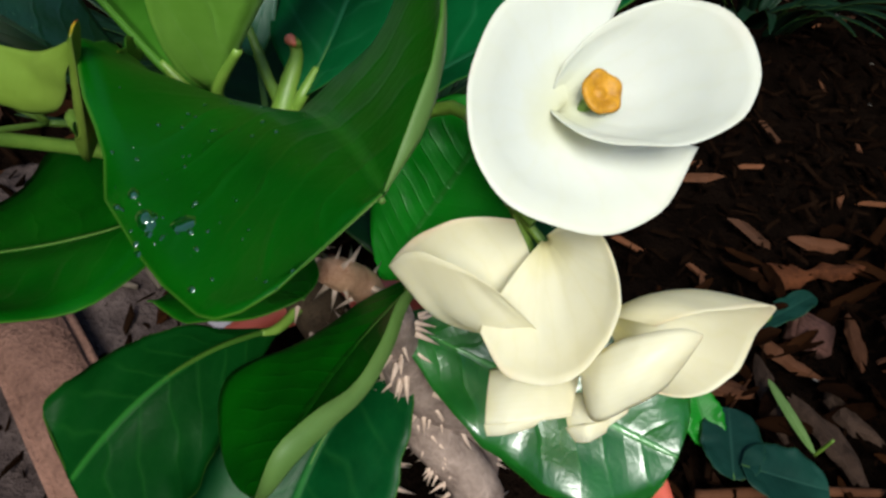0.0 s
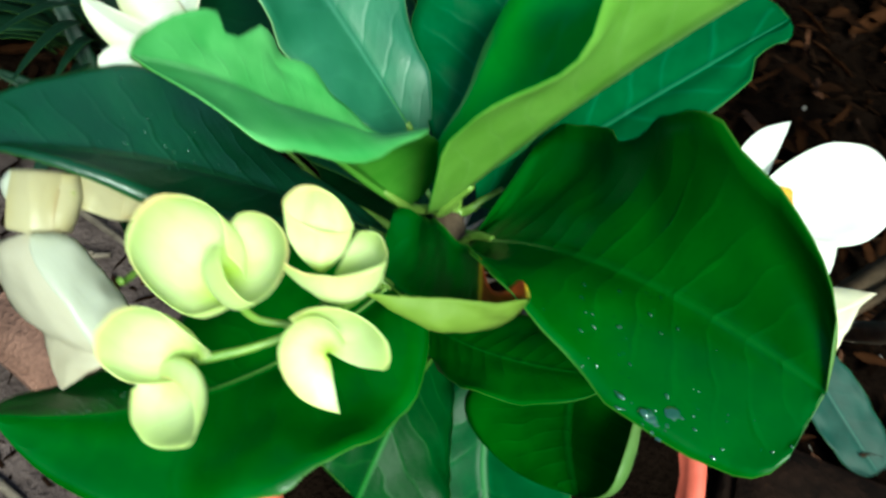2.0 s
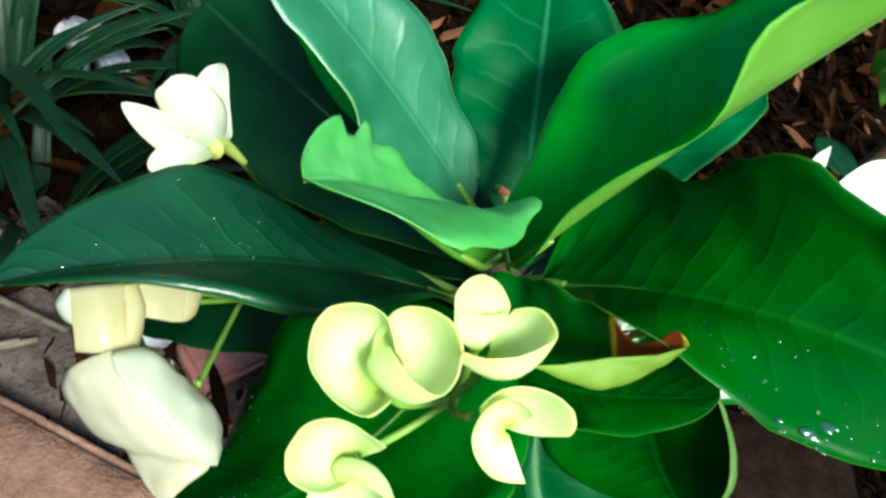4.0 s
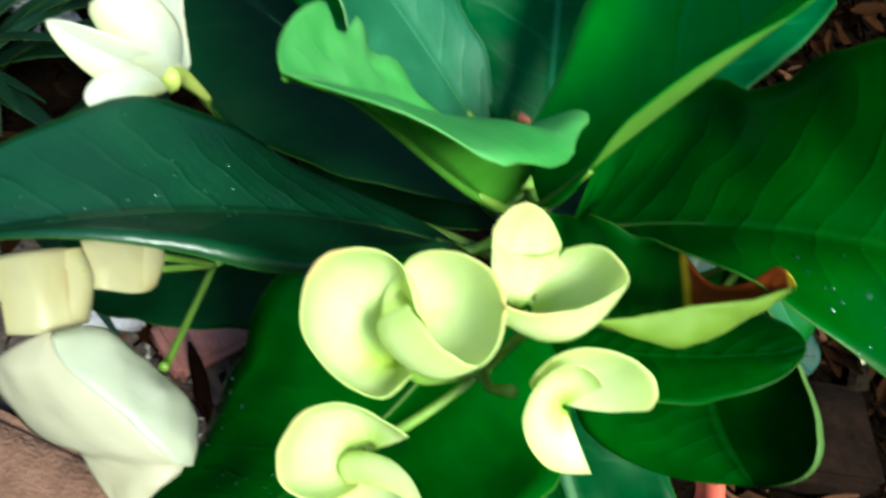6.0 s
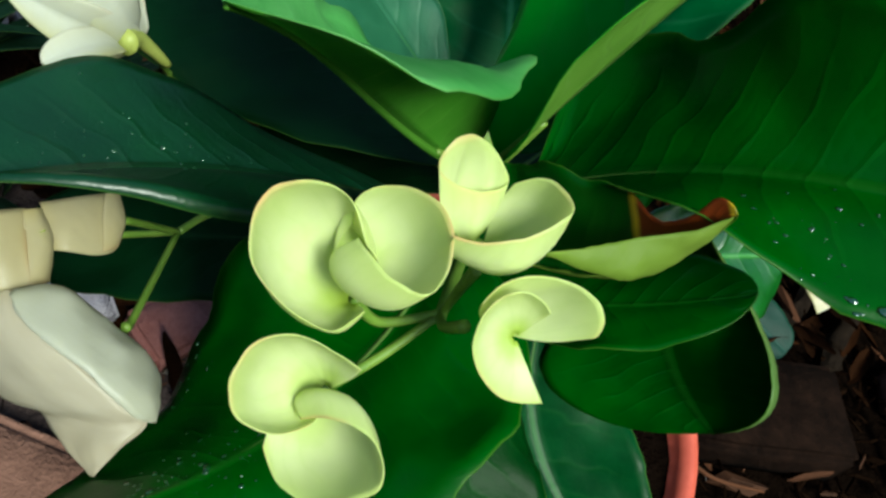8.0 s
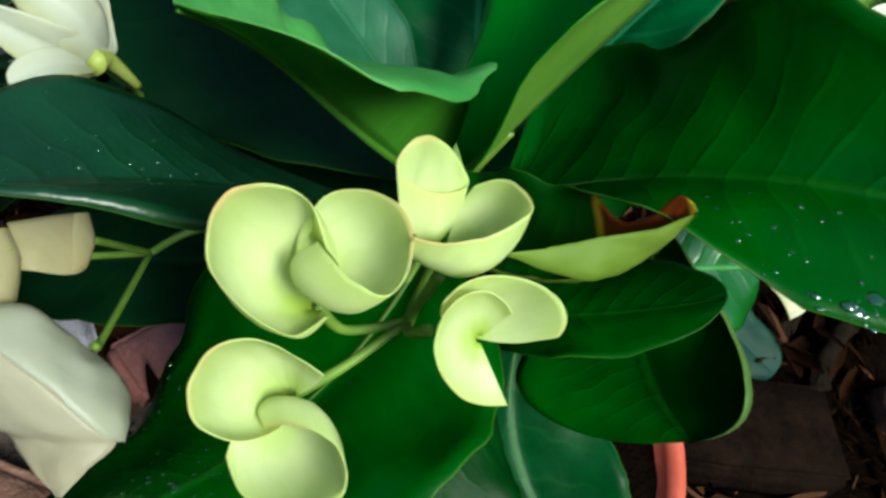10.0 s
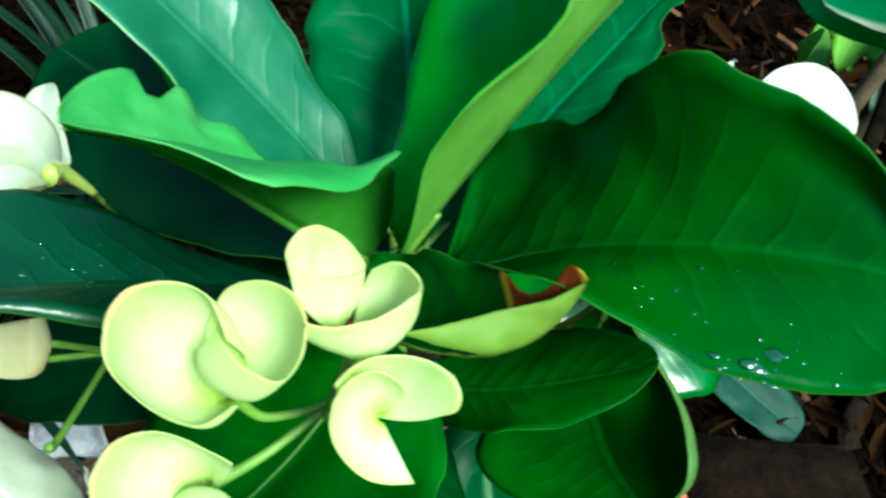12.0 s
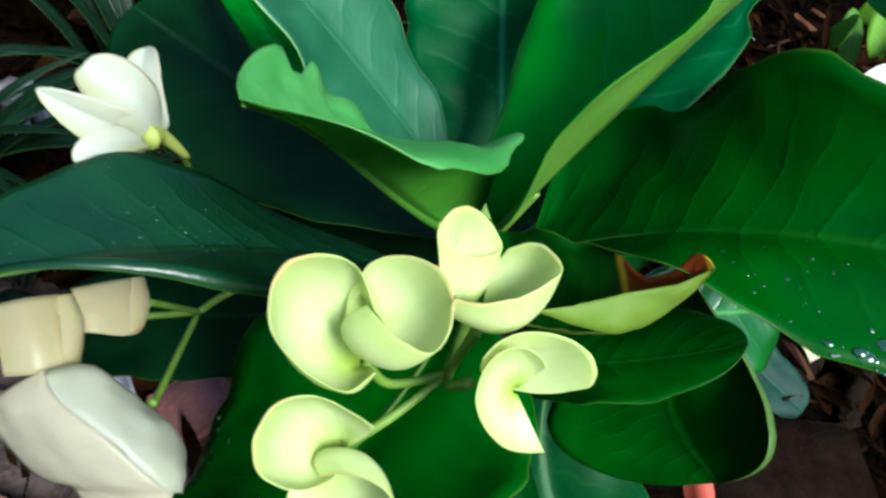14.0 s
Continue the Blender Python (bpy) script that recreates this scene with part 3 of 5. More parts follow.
# ---- ground ----
def ground_mesh():
    """One sheet: fine and lumpy round the pot, coarse to the horizon."""
    steps = [math.copysign(abs(k / 60) ** 3.2 * 40 + abs(k / 60) * 1.2, k) for k in range(-60, 61)]
    verts = []
    for y in steps:
        for x in steps:
            near = math.exp(-(x * x + y * y) / 4)
            z = near * (noise.noise(Vector((x * 9, y * 9, 0))) * 0.008 + noise.noise(Vector((x * 31, y * 31, 4))) * 0.005)
            verts.append((x, y, z - 0.004))
    n = len(steps)
    faces = [(j * n + i, j * n + i + 1, (j + 1) * n + i + 1, (j + 1) * n + i) for j in range(n - 1) for i in range(n - 1)]
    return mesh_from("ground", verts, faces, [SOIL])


tagged(new("ground", ground_mesh()), "dark garden soil, deep shade in its colour, under bark mulch", "ground", kind="structure")


def mulch_mesh(count, area, seed, lo, hi, mat):
    """Splinters and flakes of bark strewn over the soil."""
    rnd = random.Random(seed)
    verts, faces = [], []
    for _ in range(count):
        x, y = rnd.uniform(area[0], area[2]), rnd.uniform(area[1], area[3])
        long = rnd.uniform(lo, hi)
        wide, high = long * rnd.uniform(0.07, 0.4) ** 1.2, long * rnd.uniform(0.04, 0.14)
        m = pose(x, y, rnd.uniform(0.002, 0.018), rnd.gauss(0, 24), rnd.gauss(0, 24), rnd.uniform(0, 360))
        off = len(verts)
        for sx, sy, sz in ((-1, -0.5, -1), (0.6, -1, -1), (1, 0.3, -1), (-0.5, 1, -1), (-0.9, -0.3, 1), (0.4, -0.8, 1), (0.9, 0.1, 1), (-0.4, 0.7, 1)):
            verts.append(m @ Vector((sx * long / 2 * rnd.uniform(0.6, 1.2), sy * wide / 2 * rnd.uniform(0.5, 1.4), sz * high / 2)))
        for q in ((0, 3, 2, 1), (4, 5, 6, 7), (0, 1, 5, 4), (1, 2, 6, 5), (2, 3, 7, 6), (3, 0, 4, 7)):
            faces.append(tuple(off + k for k in q))
    return mesh_from("mulch", verts, faces, [mat], smooth=False)


def dusty_soil_mesh():
    """A low uneven spill of dry soil that thins out at its rim."""
    n, verts = 60, []
    for j in range(n + 1):
        for i in range(n + 1):
            u, v = 2 * i / n - 1, 2 * j / n - 1
            rim = max(0.0, 1 - (u * u + v * v) ** 0.5 - 0.2 * noise.noise(Vector((u * 2, v * 2, 3))))
            x, y = -0.24 + 0.24 * u, -0.06 + 0.24 * v
            z = min(rim, 0.25) * 0.09 - 0.012 + 0.006 * noise.noise(Vector((x * 30, y * 30, 0))) + 0.004 * noise.noise(Vector((x * 90, y * 90, 5)))
            verts.append((x, y, z))
    faces = [(j * (n + 1) + i, j * (n + 1) + i + 1, (j + 1) * (n + 1) + i + 1, (j + 1) * (n + 1) + i) for j in range(n) for i in range(n)]
    return mesh_from("dusty_soil", verts, faces, [DUST])


tagged(new("dusty_soil", dusty_soil_mesh()), "dry greyish-brown soil spilled round the bricks", "soil", kind="stuff")


def dead_leaves_mesh(count, area, seed):
    """Curled dead leaves lying anyhow on the ground."""
    rnd = random.Random(seed)
    verts, faces = [], []
    for _ in range(count):
        long = rnd.uniform(0.025, 0.075)
        wide = long * rnd.uniform(0.25, 0.5)
        curl, cup = rnd.uniform(-0.3, 0.5), rnd.uniform(0.1, 0.9)
        m = pose(rnd.uniform(area[0], area[2]), rnd.uniform(area[1], area[3]), rnd.uniform(0.012, 0.035), rnd.gauss(0, 24), rnd.gauss(0, 24), rnd.uniform(0, 360))
        off = len(verts)
        for i in range(8):
            u = i / 7
            half = wide / 2 * (u + 0.02) ** 0.6 * (1.02 - u) ** 0.7 * 1.6
            for v in (-1, -0.5, 0, 0.5, 1):
                edge = 1 + rnd.uniform(-0.18, 0.12) * (abs(v) == 1)
                verts.append(m @ Vector((long * (u - 0.5), half * v * edge, half * cup * v * v + long * curl * (u - 0.5) ** 2 + rnd.uniform(-0.001, 0.001))))
        for i in range(7):
            for j in range(4):
                a = off + i * 5 + j
                faces.append((a, a + 1, a + 6, a + 5))
    return mesh_from("dead_leaves", verts, faces, [DEAD_LEAF])


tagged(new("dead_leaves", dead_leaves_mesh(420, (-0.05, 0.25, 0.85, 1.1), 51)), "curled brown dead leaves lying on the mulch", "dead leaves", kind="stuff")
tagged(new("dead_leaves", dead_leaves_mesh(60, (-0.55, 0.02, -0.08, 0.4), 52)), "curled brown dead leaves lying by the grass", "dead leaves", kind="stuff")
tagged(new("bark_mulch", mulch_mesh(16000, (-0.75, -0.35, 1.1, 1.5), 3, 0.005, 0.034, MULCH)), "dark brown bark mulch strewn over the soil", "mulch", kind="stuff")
tagged(new("wood_chips", mulch_mesh(280, (-0.6, -0.2, 0.9, 1.2), 8, 0.015, 0.07, CHIP)), "rust-brown wood chips lying among the mulch", "mulch", kind="stuff")
tagged(new("leaf_litter", mulch_mesh(110, (-0.6, -0.2, 0.9, 1.2), 21, 0.004, 0.016, LITTER)), "pale bits of dry litter on the mulch", "litter", kind="stuff")


def brick(place, turn, size, seed, label, mat=None):
    ob = new("brick", box_stone(size, seed, mat or BRICK))
    ob.matrix_world = Matrix.Translation(place) @ Euler([radians(a) for a in turn]).to_matrix().to_4x4()
    return tagged(ob, label, "brick", "bricks on the soil")


brick((-0.190, -0.064, 0.020), (2, -2, 3), (0.205, 0.066, 0.055), 1, "worn pinkish-brown paving brick lying in the soil", BRICK_WORN)
brick((-0.052, -0.078, 0.016), (4, 3, 22), (0.085, 0.062, 0.05), 2, "broken pinkish brick half lying under the pot leaves", BRICK_WORN)
brick((-0.146, 0.088, 0.018), (8, 6, 62), (0.065, 0.050, 0.035), 3, "broken pinkish brick piece beside the pot", BRICK_PINK)
tagged(new("leaf_litter", mulch_mesh(70, (-0.22, 0.02, -0.09, 0.17), 33, 0.006, 0.022, LITTER)), "pale bits of dry litter by the broken brick", "litter", kind="stuff")
tagged(new("wood_chips", mulch_mesh(60, (-0.24, 0.0, -0.09, 0.20), 34, 0.010, 0.035, CHIP)), "rust-brown chips of wood by the broken brick", "mulch", kind="stuff")
brick((0.345, 0.27, 0.02), (0, 0, 20), (0.20, 0.10, 0.055), 4, "dark brown brick on edge behind the pot, shade in its colour", PLANK)
pebble = new("stone", box_stone((0.046, 0.036, 0.022), 9, STONE_PALE, 0.5))
pebble.matrix_world = pose(*(-0.2134, 0.0622, 0.0410), 4, 8, 50)
tagged(pebble, "pale lavender-grey stone lying on a paving brick", "stone")
for place, size, turn in (((-0.437, 0.297, 0.022), (0.05, 0.034, 0.03), 20), ((-0.408, 0.289, 0.018), (0.034, 0.03, 0.024), 70), ((-0.428, 0.262, 0.016), (0.026, 0.02, 0.018), 130)):
    rubble = new("stone", box_stone(size, turn, STONE_PALE, 0.5))
    rubble.matrix_world = pose(*place, 6, 4, turn)
    tagged(rubble, "pale grey piece of rubble among dark grass", "stone", "pale rubble")
brick((0.0479, 0.5512, 0.0150), (16, 12, 40), (0.044, 0.032, 0.022), 5, "small dull pink brick piece among mulch")
brick((0.5302, 0.3860, 0.0200), (12, 5, 25), (0.07, 0.05, 0.04), 6, "pinkish broken brick piece on dark mulch")


# ---- pot ----
def pot_mesh(profile, seg=64):
    verts, faces = [], []
    n = len(profile)
    for k in range(seg):
        w = 2 * math.pi * k / seg
        for r, z in profile:
            verts.append((r * math.cos(w), r * math.sin(w), z))
    for k in range(seg):
        for i in range(n - 1):
            a, b = k * n, ((k + 1) % seg) * n
            faces.append((a + i, b + i, b + i + 1, a + i + 1))
    return mesh_from("pot", verts, faces, [POT])


POT_AT = Vector((0.0566, 0.0485, 0.0))
pot = tagged(new("flower_pot", pot_mesh([(0.001, 0.004), (0.098, 0.0), (0.102, 0.004), (0.126, 0.190), (0.133, 0.196), (0.138, 0.204), (0.141, 0.226), (0.138, 0.235), (0.132, 0.235), (0.128, 0.229), (0.126, 0.214), (0.001, 0.211)])), "orange-red round plastic flower pot with a thick rim", "flower pot")
pot.location = POT_AT


def pot_soil_mesh():
    verts, faces = [(0, 0, 0.224)], []
    for a in range(1, 9):
        for k in range(40):
            w = 2 * math.pi * k / 40
            r = 0.1265 * a / 8
            verts.append((r * math.cos(w), r * math.sin(w), 0.222 + noise.noise(Vector((r * math.cos(w) * 40, r * math.sin(w) * 40, 2))) * 0.006))
    for k in range(40):
        faces.append((0, 1 + k, 1 + (k + 1) % 40))
        for a in range(7):
            o = 1 + a * 40
            faces.append((o + k, o + 40 + k, o + 40 + (k + 1) % 40, o + (k + 1) % 40))
    return mesh_from("pot_soil", verts, faces, [SOIL])


pot_soil = tagged(new("potting_soil", pot_soil_mesh()), "dark potting soil filling the flower pot", "soil")
pot_soil.location = POT_AT

# ---- the flowering plant ----
plant = thing("crown_of_thorns_plant", (0.03, 0.05, 0.207), "thorny succulent plant with glossy leaves and pale yellow flowers", "potted plant")

trunk_line = [(0.034, 0.052, 0.201), (0.018, 0.030, 0.33), (0.006, 0.008, 0.40), (-0.003, 0.003, 0.436), (-0.008, 0.008, 0.444)]
trunk = part("stem", tube(trunk_line, [0.011, 0.0105, 0.009, 0.0075, 0.004], 12, DARK_BARK), plant, "thorny brown main stem")
spines(trunk, trunk_line[:4], 0.009, 46, 0.011, 5)
side_line = [(0.070, 0.080, 0.201), (0.062, 0.060, 0.33), (0.052, 0.030, 0.375), (0.046, 0.018, 0.42)]
side_stem = part("stem", tube(side_line, [0.011, 0.010, 0.008, 0.006], 12, BARK), plant, "grey thorny side stem")
spines(side_stem, side_line, 0.009, 180, 0.007, 6)
stump_line = [(0.046, 0.018, 0.41), (0.038, 0.014, 0.424), (0.0406, 0.0020, 0.4419), (0.0400, -0.0032, 0.4456)]
stump = part("stem", tube(stump_line, [0.0045, 0.0048, 0.0045, 0.003], 12, DRY_SHOOT), plant, "dry tan thorny side shoot")
spines(stump, stump_line, 0.004, 18, 0.008, 7)
low_line = [(0.075, 0.045, 0.201), (0.0853, 0.0505, 0.3137), (0.0557, 0.0349, 0.3508), (0.0357, 0.0245, 0.3818), (0.040, 0.012, 0.40)]
low_stem = part("stem", tube(low_line, [0.010, 0.0095, 0.009, 0.008, 0.006], 12, BARK), plant, "grey stem crowded with pale thorns")
spines(low_stem, low_line, 0.008, 460, 0.006, 16)
bud = part("bud", tube([(-0.007, 0.007, 0.440), (-0.014, 0.014, 0.453), (-0.020, 0.020, 0.461), (-0.0250, 0.0210, 0.4623), (-0.0206, 0.0205, 0.4645)], [0.0045, 0.0035, 0.002, 0.0016, 0.0012], 8, STALK), plant, "small green growing tip")
part("bud_tip", tube([(-0.0232, 0.0193, 0.4648), (-0.0197, 0.0189, 0.4657)], [0.0018, 0.0007], 8, RED_BUD), bud, "pink tip of a bud")

# upper ring of leaves
JOINT = (-0.006, 0.002, 0.440)
big, big_grid = leaf(plant, (0.0061, -0.0015, 0.4567), (0.0866, -0.0270, 0.5558), (-0.611, 0.370, 0.700), 0.0738, arch=0.0056, bend=-0.0131, fold=(33, 28, 33, -13), wave=(-0.25, 1.16, -0.47), twist=(-7, 30), curl=(0.33, 0.08), shape=(0.21, 0.22), wide=(0.93, 0.99), swing=0.0008, lobe=(-0.45, 0.313), dip=70, notch=(1, 0.10, 0.26, 0.50), label="broad dark green glossy leaf with rain drops", joint=(0.0, 0.0, 0.436))
drops_on(big, big_grid, [(0.60, 0.70), (0.72, 0.80), (0.66, 0.62), (0.74, 0.86)], 80, 0.07, 0.00036, 4)
drops_on(big, big_grid, [(0.74, 0.90)], 12, 0.016, 0.0009, 14)
drops_on(big, big_grid, [(0.735, 0.875), (0.75, 0.89), (0.765, 0.905)], 9, 0.008, 0.0013, 15, 0.16)
left, left_grid = leaf(plant, (-0.0167, -0.0057, 0.4253), (-0.1335, -0.1006, 0.4665), (-0.214, 0.372, 0.903), 0.0673, arch=0.0127, bend=-0.0075, fold=(8, 23, 5, 24), wave=(0.17, 1.26, 0.84), twist=(6, 3), curl=(0.04, 0.02), shape=(0.85, 0.58), wide=(1.10, 0.99), swing=-0.0026, puff=0.04, hem=(-1, 0.90, 0.10, -60), nv=25, label="long dark blue-green glossy leaf with rain drops", mats=(LEAF_COOL, UNDER), joint=JOINT)
drops_on(left, left_grid, [(0.62, 0.62), (0.70, 0.55), (0.55, 0.5)], 140, 0.11, 0.00034, 9)
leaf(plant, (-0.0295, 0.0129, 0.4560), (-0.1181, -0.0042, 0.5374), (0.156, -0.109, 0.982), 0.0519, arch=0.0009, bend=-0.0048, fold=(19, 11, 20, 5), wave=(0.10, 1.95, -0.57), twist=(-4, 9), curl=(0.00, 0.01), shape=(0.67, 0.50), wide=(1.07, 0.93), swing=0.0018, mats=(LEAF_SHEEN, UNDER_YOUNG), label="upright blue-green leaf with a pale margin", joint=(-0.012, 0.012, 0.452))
leaf(plant, (-0.0782, 0.0292, 0.4457), (-0.1501, 0.0775, 0.4497), (-0.193, -0.840, 0.507), 0.020, mats=(LEAF_FRESH, UNDER_YOUNG), label="narrow bright green young leaf", fold=(10, 4, 10, 4), shape=(0.5, 0.5))
leaf(plant, (-0.010, 0.017, 0.456), (-0.0470, 0.0612, 0.5248), (0.0, -0.8, 0.6), 0.062, mats=(LEAF_TEAL, UNDER), arch=-0.006, fold=(18, 6, 18, 6), wave=(0.06, 2, 0), shape=(0.7, 0.5), joint=(-0.010, 0.012, 0.45))
leaf(plant, (-0.0063, -0.0098, 0.4681), (0.0598, 0.0668, 0.6390), (-0.589, -0.044, 0.807), 0.0879, arch=0.0103, bend=-0.0095, fold=(31, -6, 55, 45), wave=(-0.14, 2.66, -0.54), twist=(19, -23), curl=(0.07, -0.12), shape=(0.46, 0.43), wide=(0.91, 0.93), swing=0.0091, mats=(LEAF_FRESH, UNDER_PALE), rib=False, label="fresh green leaf with its pale margin folded up", joint=(-0.008, 0.006, 0.452))
leaf(plant, (-0.003, 0.018, 0.444), (0.0396, 0.0970, 0.5230), (-0.46, -0.43, 0.78), 0.058, arch=0.002, fold=(14, 4, 10, 2), wave=(0.10, 2.2, 0.8), shape=(0.5, 0.42), wide=(1.0, 0.62), notch=(1, 0.90, 0.055, 0.5), mats=(LEAF_TEAL, UNDER), label="broad veined leaf with a wavy notched margin", joint=(-0.006, 0.008, 0.446))
leaf(plant, (-0.0165, -0.0123, 0.4613), (-0.0598, -0.0460, 0.5533), (-0.236, 0.298, 0.925), 0.0767, arch=-0.0074, bend=-0.0316, fold=(71, -6, 49, 32), wave=(-0.17, 1.22, -3.69), twist=(-8, 5), curl=(0.00, 0.16), shape=(0.55, 0.43), wide=(1.20, 0.48), swing=0.0101, lobe=(0.30, 0.46), notch=(1, 0.76, 0.05, 0.30), mats=(LEAF_YOUNG, UNDER_YOUNG), label="small pale green young leaf folded along its rib", joint=(-0.010, 0.004, 0.450))
scorched, scorched_grid = leaf(plant, (-0.0062, -0.0432, 0.4731), (0.0366, -0.0494, 0.5278), (-0.367, -0.179, 0.913), 0.0524, arch=-0.0123, bend=0.0015, fold=(33, 46, 75, 68), wave=(-0.09, 2.05, 0.17), twist=(-5, 6), curl=(0.07, 0.08), shape=(0.16, 0.57), wide=(0.96, 0.06), swing=0.0048, mats=(LEAF_SCORCHED, UNDER_OLIVE), rib=False, label="folded green leaf with a brown bitten scorched edge", notch=(-1, 0.80, 0.13, 0.52), joint=(-0.003, -0.002, 0.440))
part("leaf_fold", draped_mesh([(0.0052, -0.0690, 0.5138), (0.0225, -0.0631, 0.5111), (0.0322, -0.0536, 0.5122), (0.0353, -0.0492, 0.5276)], [(0.0052, -0.0690, 0.5146), (0.0144, -0.0624, 0.5166), (0.0236, -0.0557, 0.5194), (0.0300, -0.0526, 0.5227), (0.0353, -0.0492, 0.5280)], UNDER_OLIVE, 0.14, 5, True), scorched, "turned-up lime underside of the scorched leaf")
leaf(plant, (0.0071, -0.0205, 0.4205), (0.0655, -0.0253, 0.4871), (-0.316, -0.278, 0.907), 0.0323, arch=0.0027, bend=-0.0032, fold=(7, 2, 7, 6), wave=(0.14, 1.44, 0.92), twist=(2, -3), curl=(-0.00, 0.02), shape=(0.77, 0.54), wide=(0.95, 0.95), swing=0.0060, joint=(0.0, 0.0, 0.420))
spotted, spotted_grid = leaf(plant, (0.0585, 0.0154, 0.4573), (0.0869, -0.0413, 0.4414), (-0.490, -0.667, 0.562), 0.0709, arch=-0.0008, bend=0.0034, fold=(6, 11, 2, 0), wave=(0.10, 1.28, 0.73), twist=(1, 4), curl=(0.05, 0.00), shape=(0.86, 0.42), wide=(0.89, 1.18), swing=0.0127, lobe=(0.00, 0.400), hem=(-1, 0.80, 0.14, 100), puff=0.03, nv=25, label="rounded dark leaf with a folded pale margin and a rust spot", joint=(0.047, 0.018, 0.425))
rust_at = frame_at((0.0497, -0.0331, 0.4126), (-0.39, -0.72, 0.58))
part("spot", mesh_from("spot", [rust_at @ Vector((0, 0, 0.0005))] + [rust_at @ Vector((math.cos(k * 0.7) * 0.0016 * (1 + 0.3 * math.sin(k * 2.1)), math.sin(k * 0.7) * 0.0010, 0.0002)) for k in range(9)], [(0, 1 + k, 1 + (k + 1) % 9) for k in range(9)], [RUST]), spotted, "small rust-brown spot")
spread, spread_grid = leaf(plant, (-0.0071, -0.0133, 0.4305), (-0.0535, -0.1421, 0.4135), (-0.423, 0.372, 0.826), 0.1007, arch=-0.0059, bend=0.0201, fold=(15, -32, 15, -14), wave=(-0.19, 1.20, 0.61), twist=(1, 7), curl=(-0.05, 0.02), shape=(0.49, 0.63), wide=(1.11, 1.15), swing=-0.0076, label="broad dark leaf spreading below the flowers", joint=(0.0, 0.002, 0.424))
drops_on(spread, spread_grid, [(0.73, 0.50), (0.69, 0.44), (0.60, 0.90), (0.72, 0.56)], 170, 0.05, 0.00048, 24)
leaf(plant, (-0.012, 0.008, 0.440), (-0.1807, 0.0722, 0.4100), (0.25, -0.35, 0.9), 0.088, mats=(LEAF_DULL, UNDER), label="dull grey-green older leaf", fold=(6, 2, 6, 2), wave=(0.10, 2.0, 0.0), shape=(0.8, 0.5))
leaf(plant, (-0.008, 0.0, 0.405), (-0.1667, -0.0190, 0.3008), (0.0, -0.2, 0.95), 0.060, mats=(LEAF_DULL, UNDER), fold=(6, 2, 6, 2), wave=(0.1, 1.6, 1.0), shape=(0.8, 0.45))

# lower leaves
# Two added leaves, near-black for the shade that fills this gap.
leaf(plant, (-0.002, 0.014, 0.428), (0.034, 0.112, 0.405), (-0.1, -0.3, 0.95), 0.078, mats=(LEAF_DULL, UNDER), label="added dark filler leaf, shade between leaves in its colour", fold=(6, 2, 6, 2), wave=(0.1, 1.8, 0.4), shape=(0.6, 0.45), joint=(0.004, 0.008, 0.41))
leaf(plant, (-0.008, 0.012, 0.425), (-0.100, 0.075, 0.372), (0.1, -0.3, 0.95), 0.074, mats=(LEAF_DULL, UNDER), label="added dark filler leaf, shade between leaves in its colour", fold=(6, 2, 6, 2), wave=(0.1, 1.6, 1.4), shape=(0.6, 0.45), joint=(0.004, 0.008, 0.405))
leaf(plant, (0.0179, -0.0033, 0.3858), (0.0253, -0.0645, 0.4072), (0.127, -0.955, 0.269), 0.0642, arch=-0.0001, bend=0.0327, fold=(12, -4, 18, 9), wave=(0.11, 1.69, 0.20), twist=(-6, -9), curl=(-0.02, 0.06), shape=(0.96, 0.10), wide=(0.73, 1.14), swing=-0.0013, lobe=(0.00, 0.400), mats=(LEAF_VEINED, LEAF_VEINED), label="large veined leaf hanging over the bricks", joint=(0.012, 0.012, 0.39))
leaf(plant, (0.0409, 0.0258, 0.3848), (0.1118, -0.0496, 0.3336), (0.3, -0.4, 0.85), 0.074, mats=(LEAF_RIBBED, UNDER), label="broad green leaf with a strong pale midrib over the pot rim", arch=-0.011, swing=0.016, fold=(24, 36, 6, 4), wave=(0.06, 1.6, 0.4), shape=(0.55, 0.42), wide=(1.0, 0.9), joint=(0.044, 0.022, 0.385))
leaf(plant, (0.0374, 0.0192, 0.4254), (0.0314, 0.0530, 0.4743), (0.3, -0.4, 0.85), 0.040, mats=(LEAF_FRESH, UNDER), label="green leaf with a pale margin beside the white flower", fold=(14, 6, 14, 6), shape=(0.8, 0.5))
leaf(plant, (0.0403, 0.0229, 0.4066), (0.1203, 0.0714, 0.4093), (0.3, -0.4, 0.85), 0.052, mats=(LEAF_SHINE, UNDER), label="round glossy leaf below the flower cluster", arch=0.004, fold=(6, 4, 6, 4), wave=(0.12, 2.5, 0.4), shape=(0.9, 0.36))

# ---- flowers ----
FORK = (-0.0052, -0.0707, 0.4793)
part("peduncle", tube([FORK, (-0.0042, -0.0384, 0.4608), (0.0, -0.020, 0.448), (0.0, -0.004, 0.43)], [0.0016, 0.0018, 0.002, 0.002], 8, STALK), plant, "green flower stalk")
LIME = "pale lime-cream flower of two rolled round bracts"
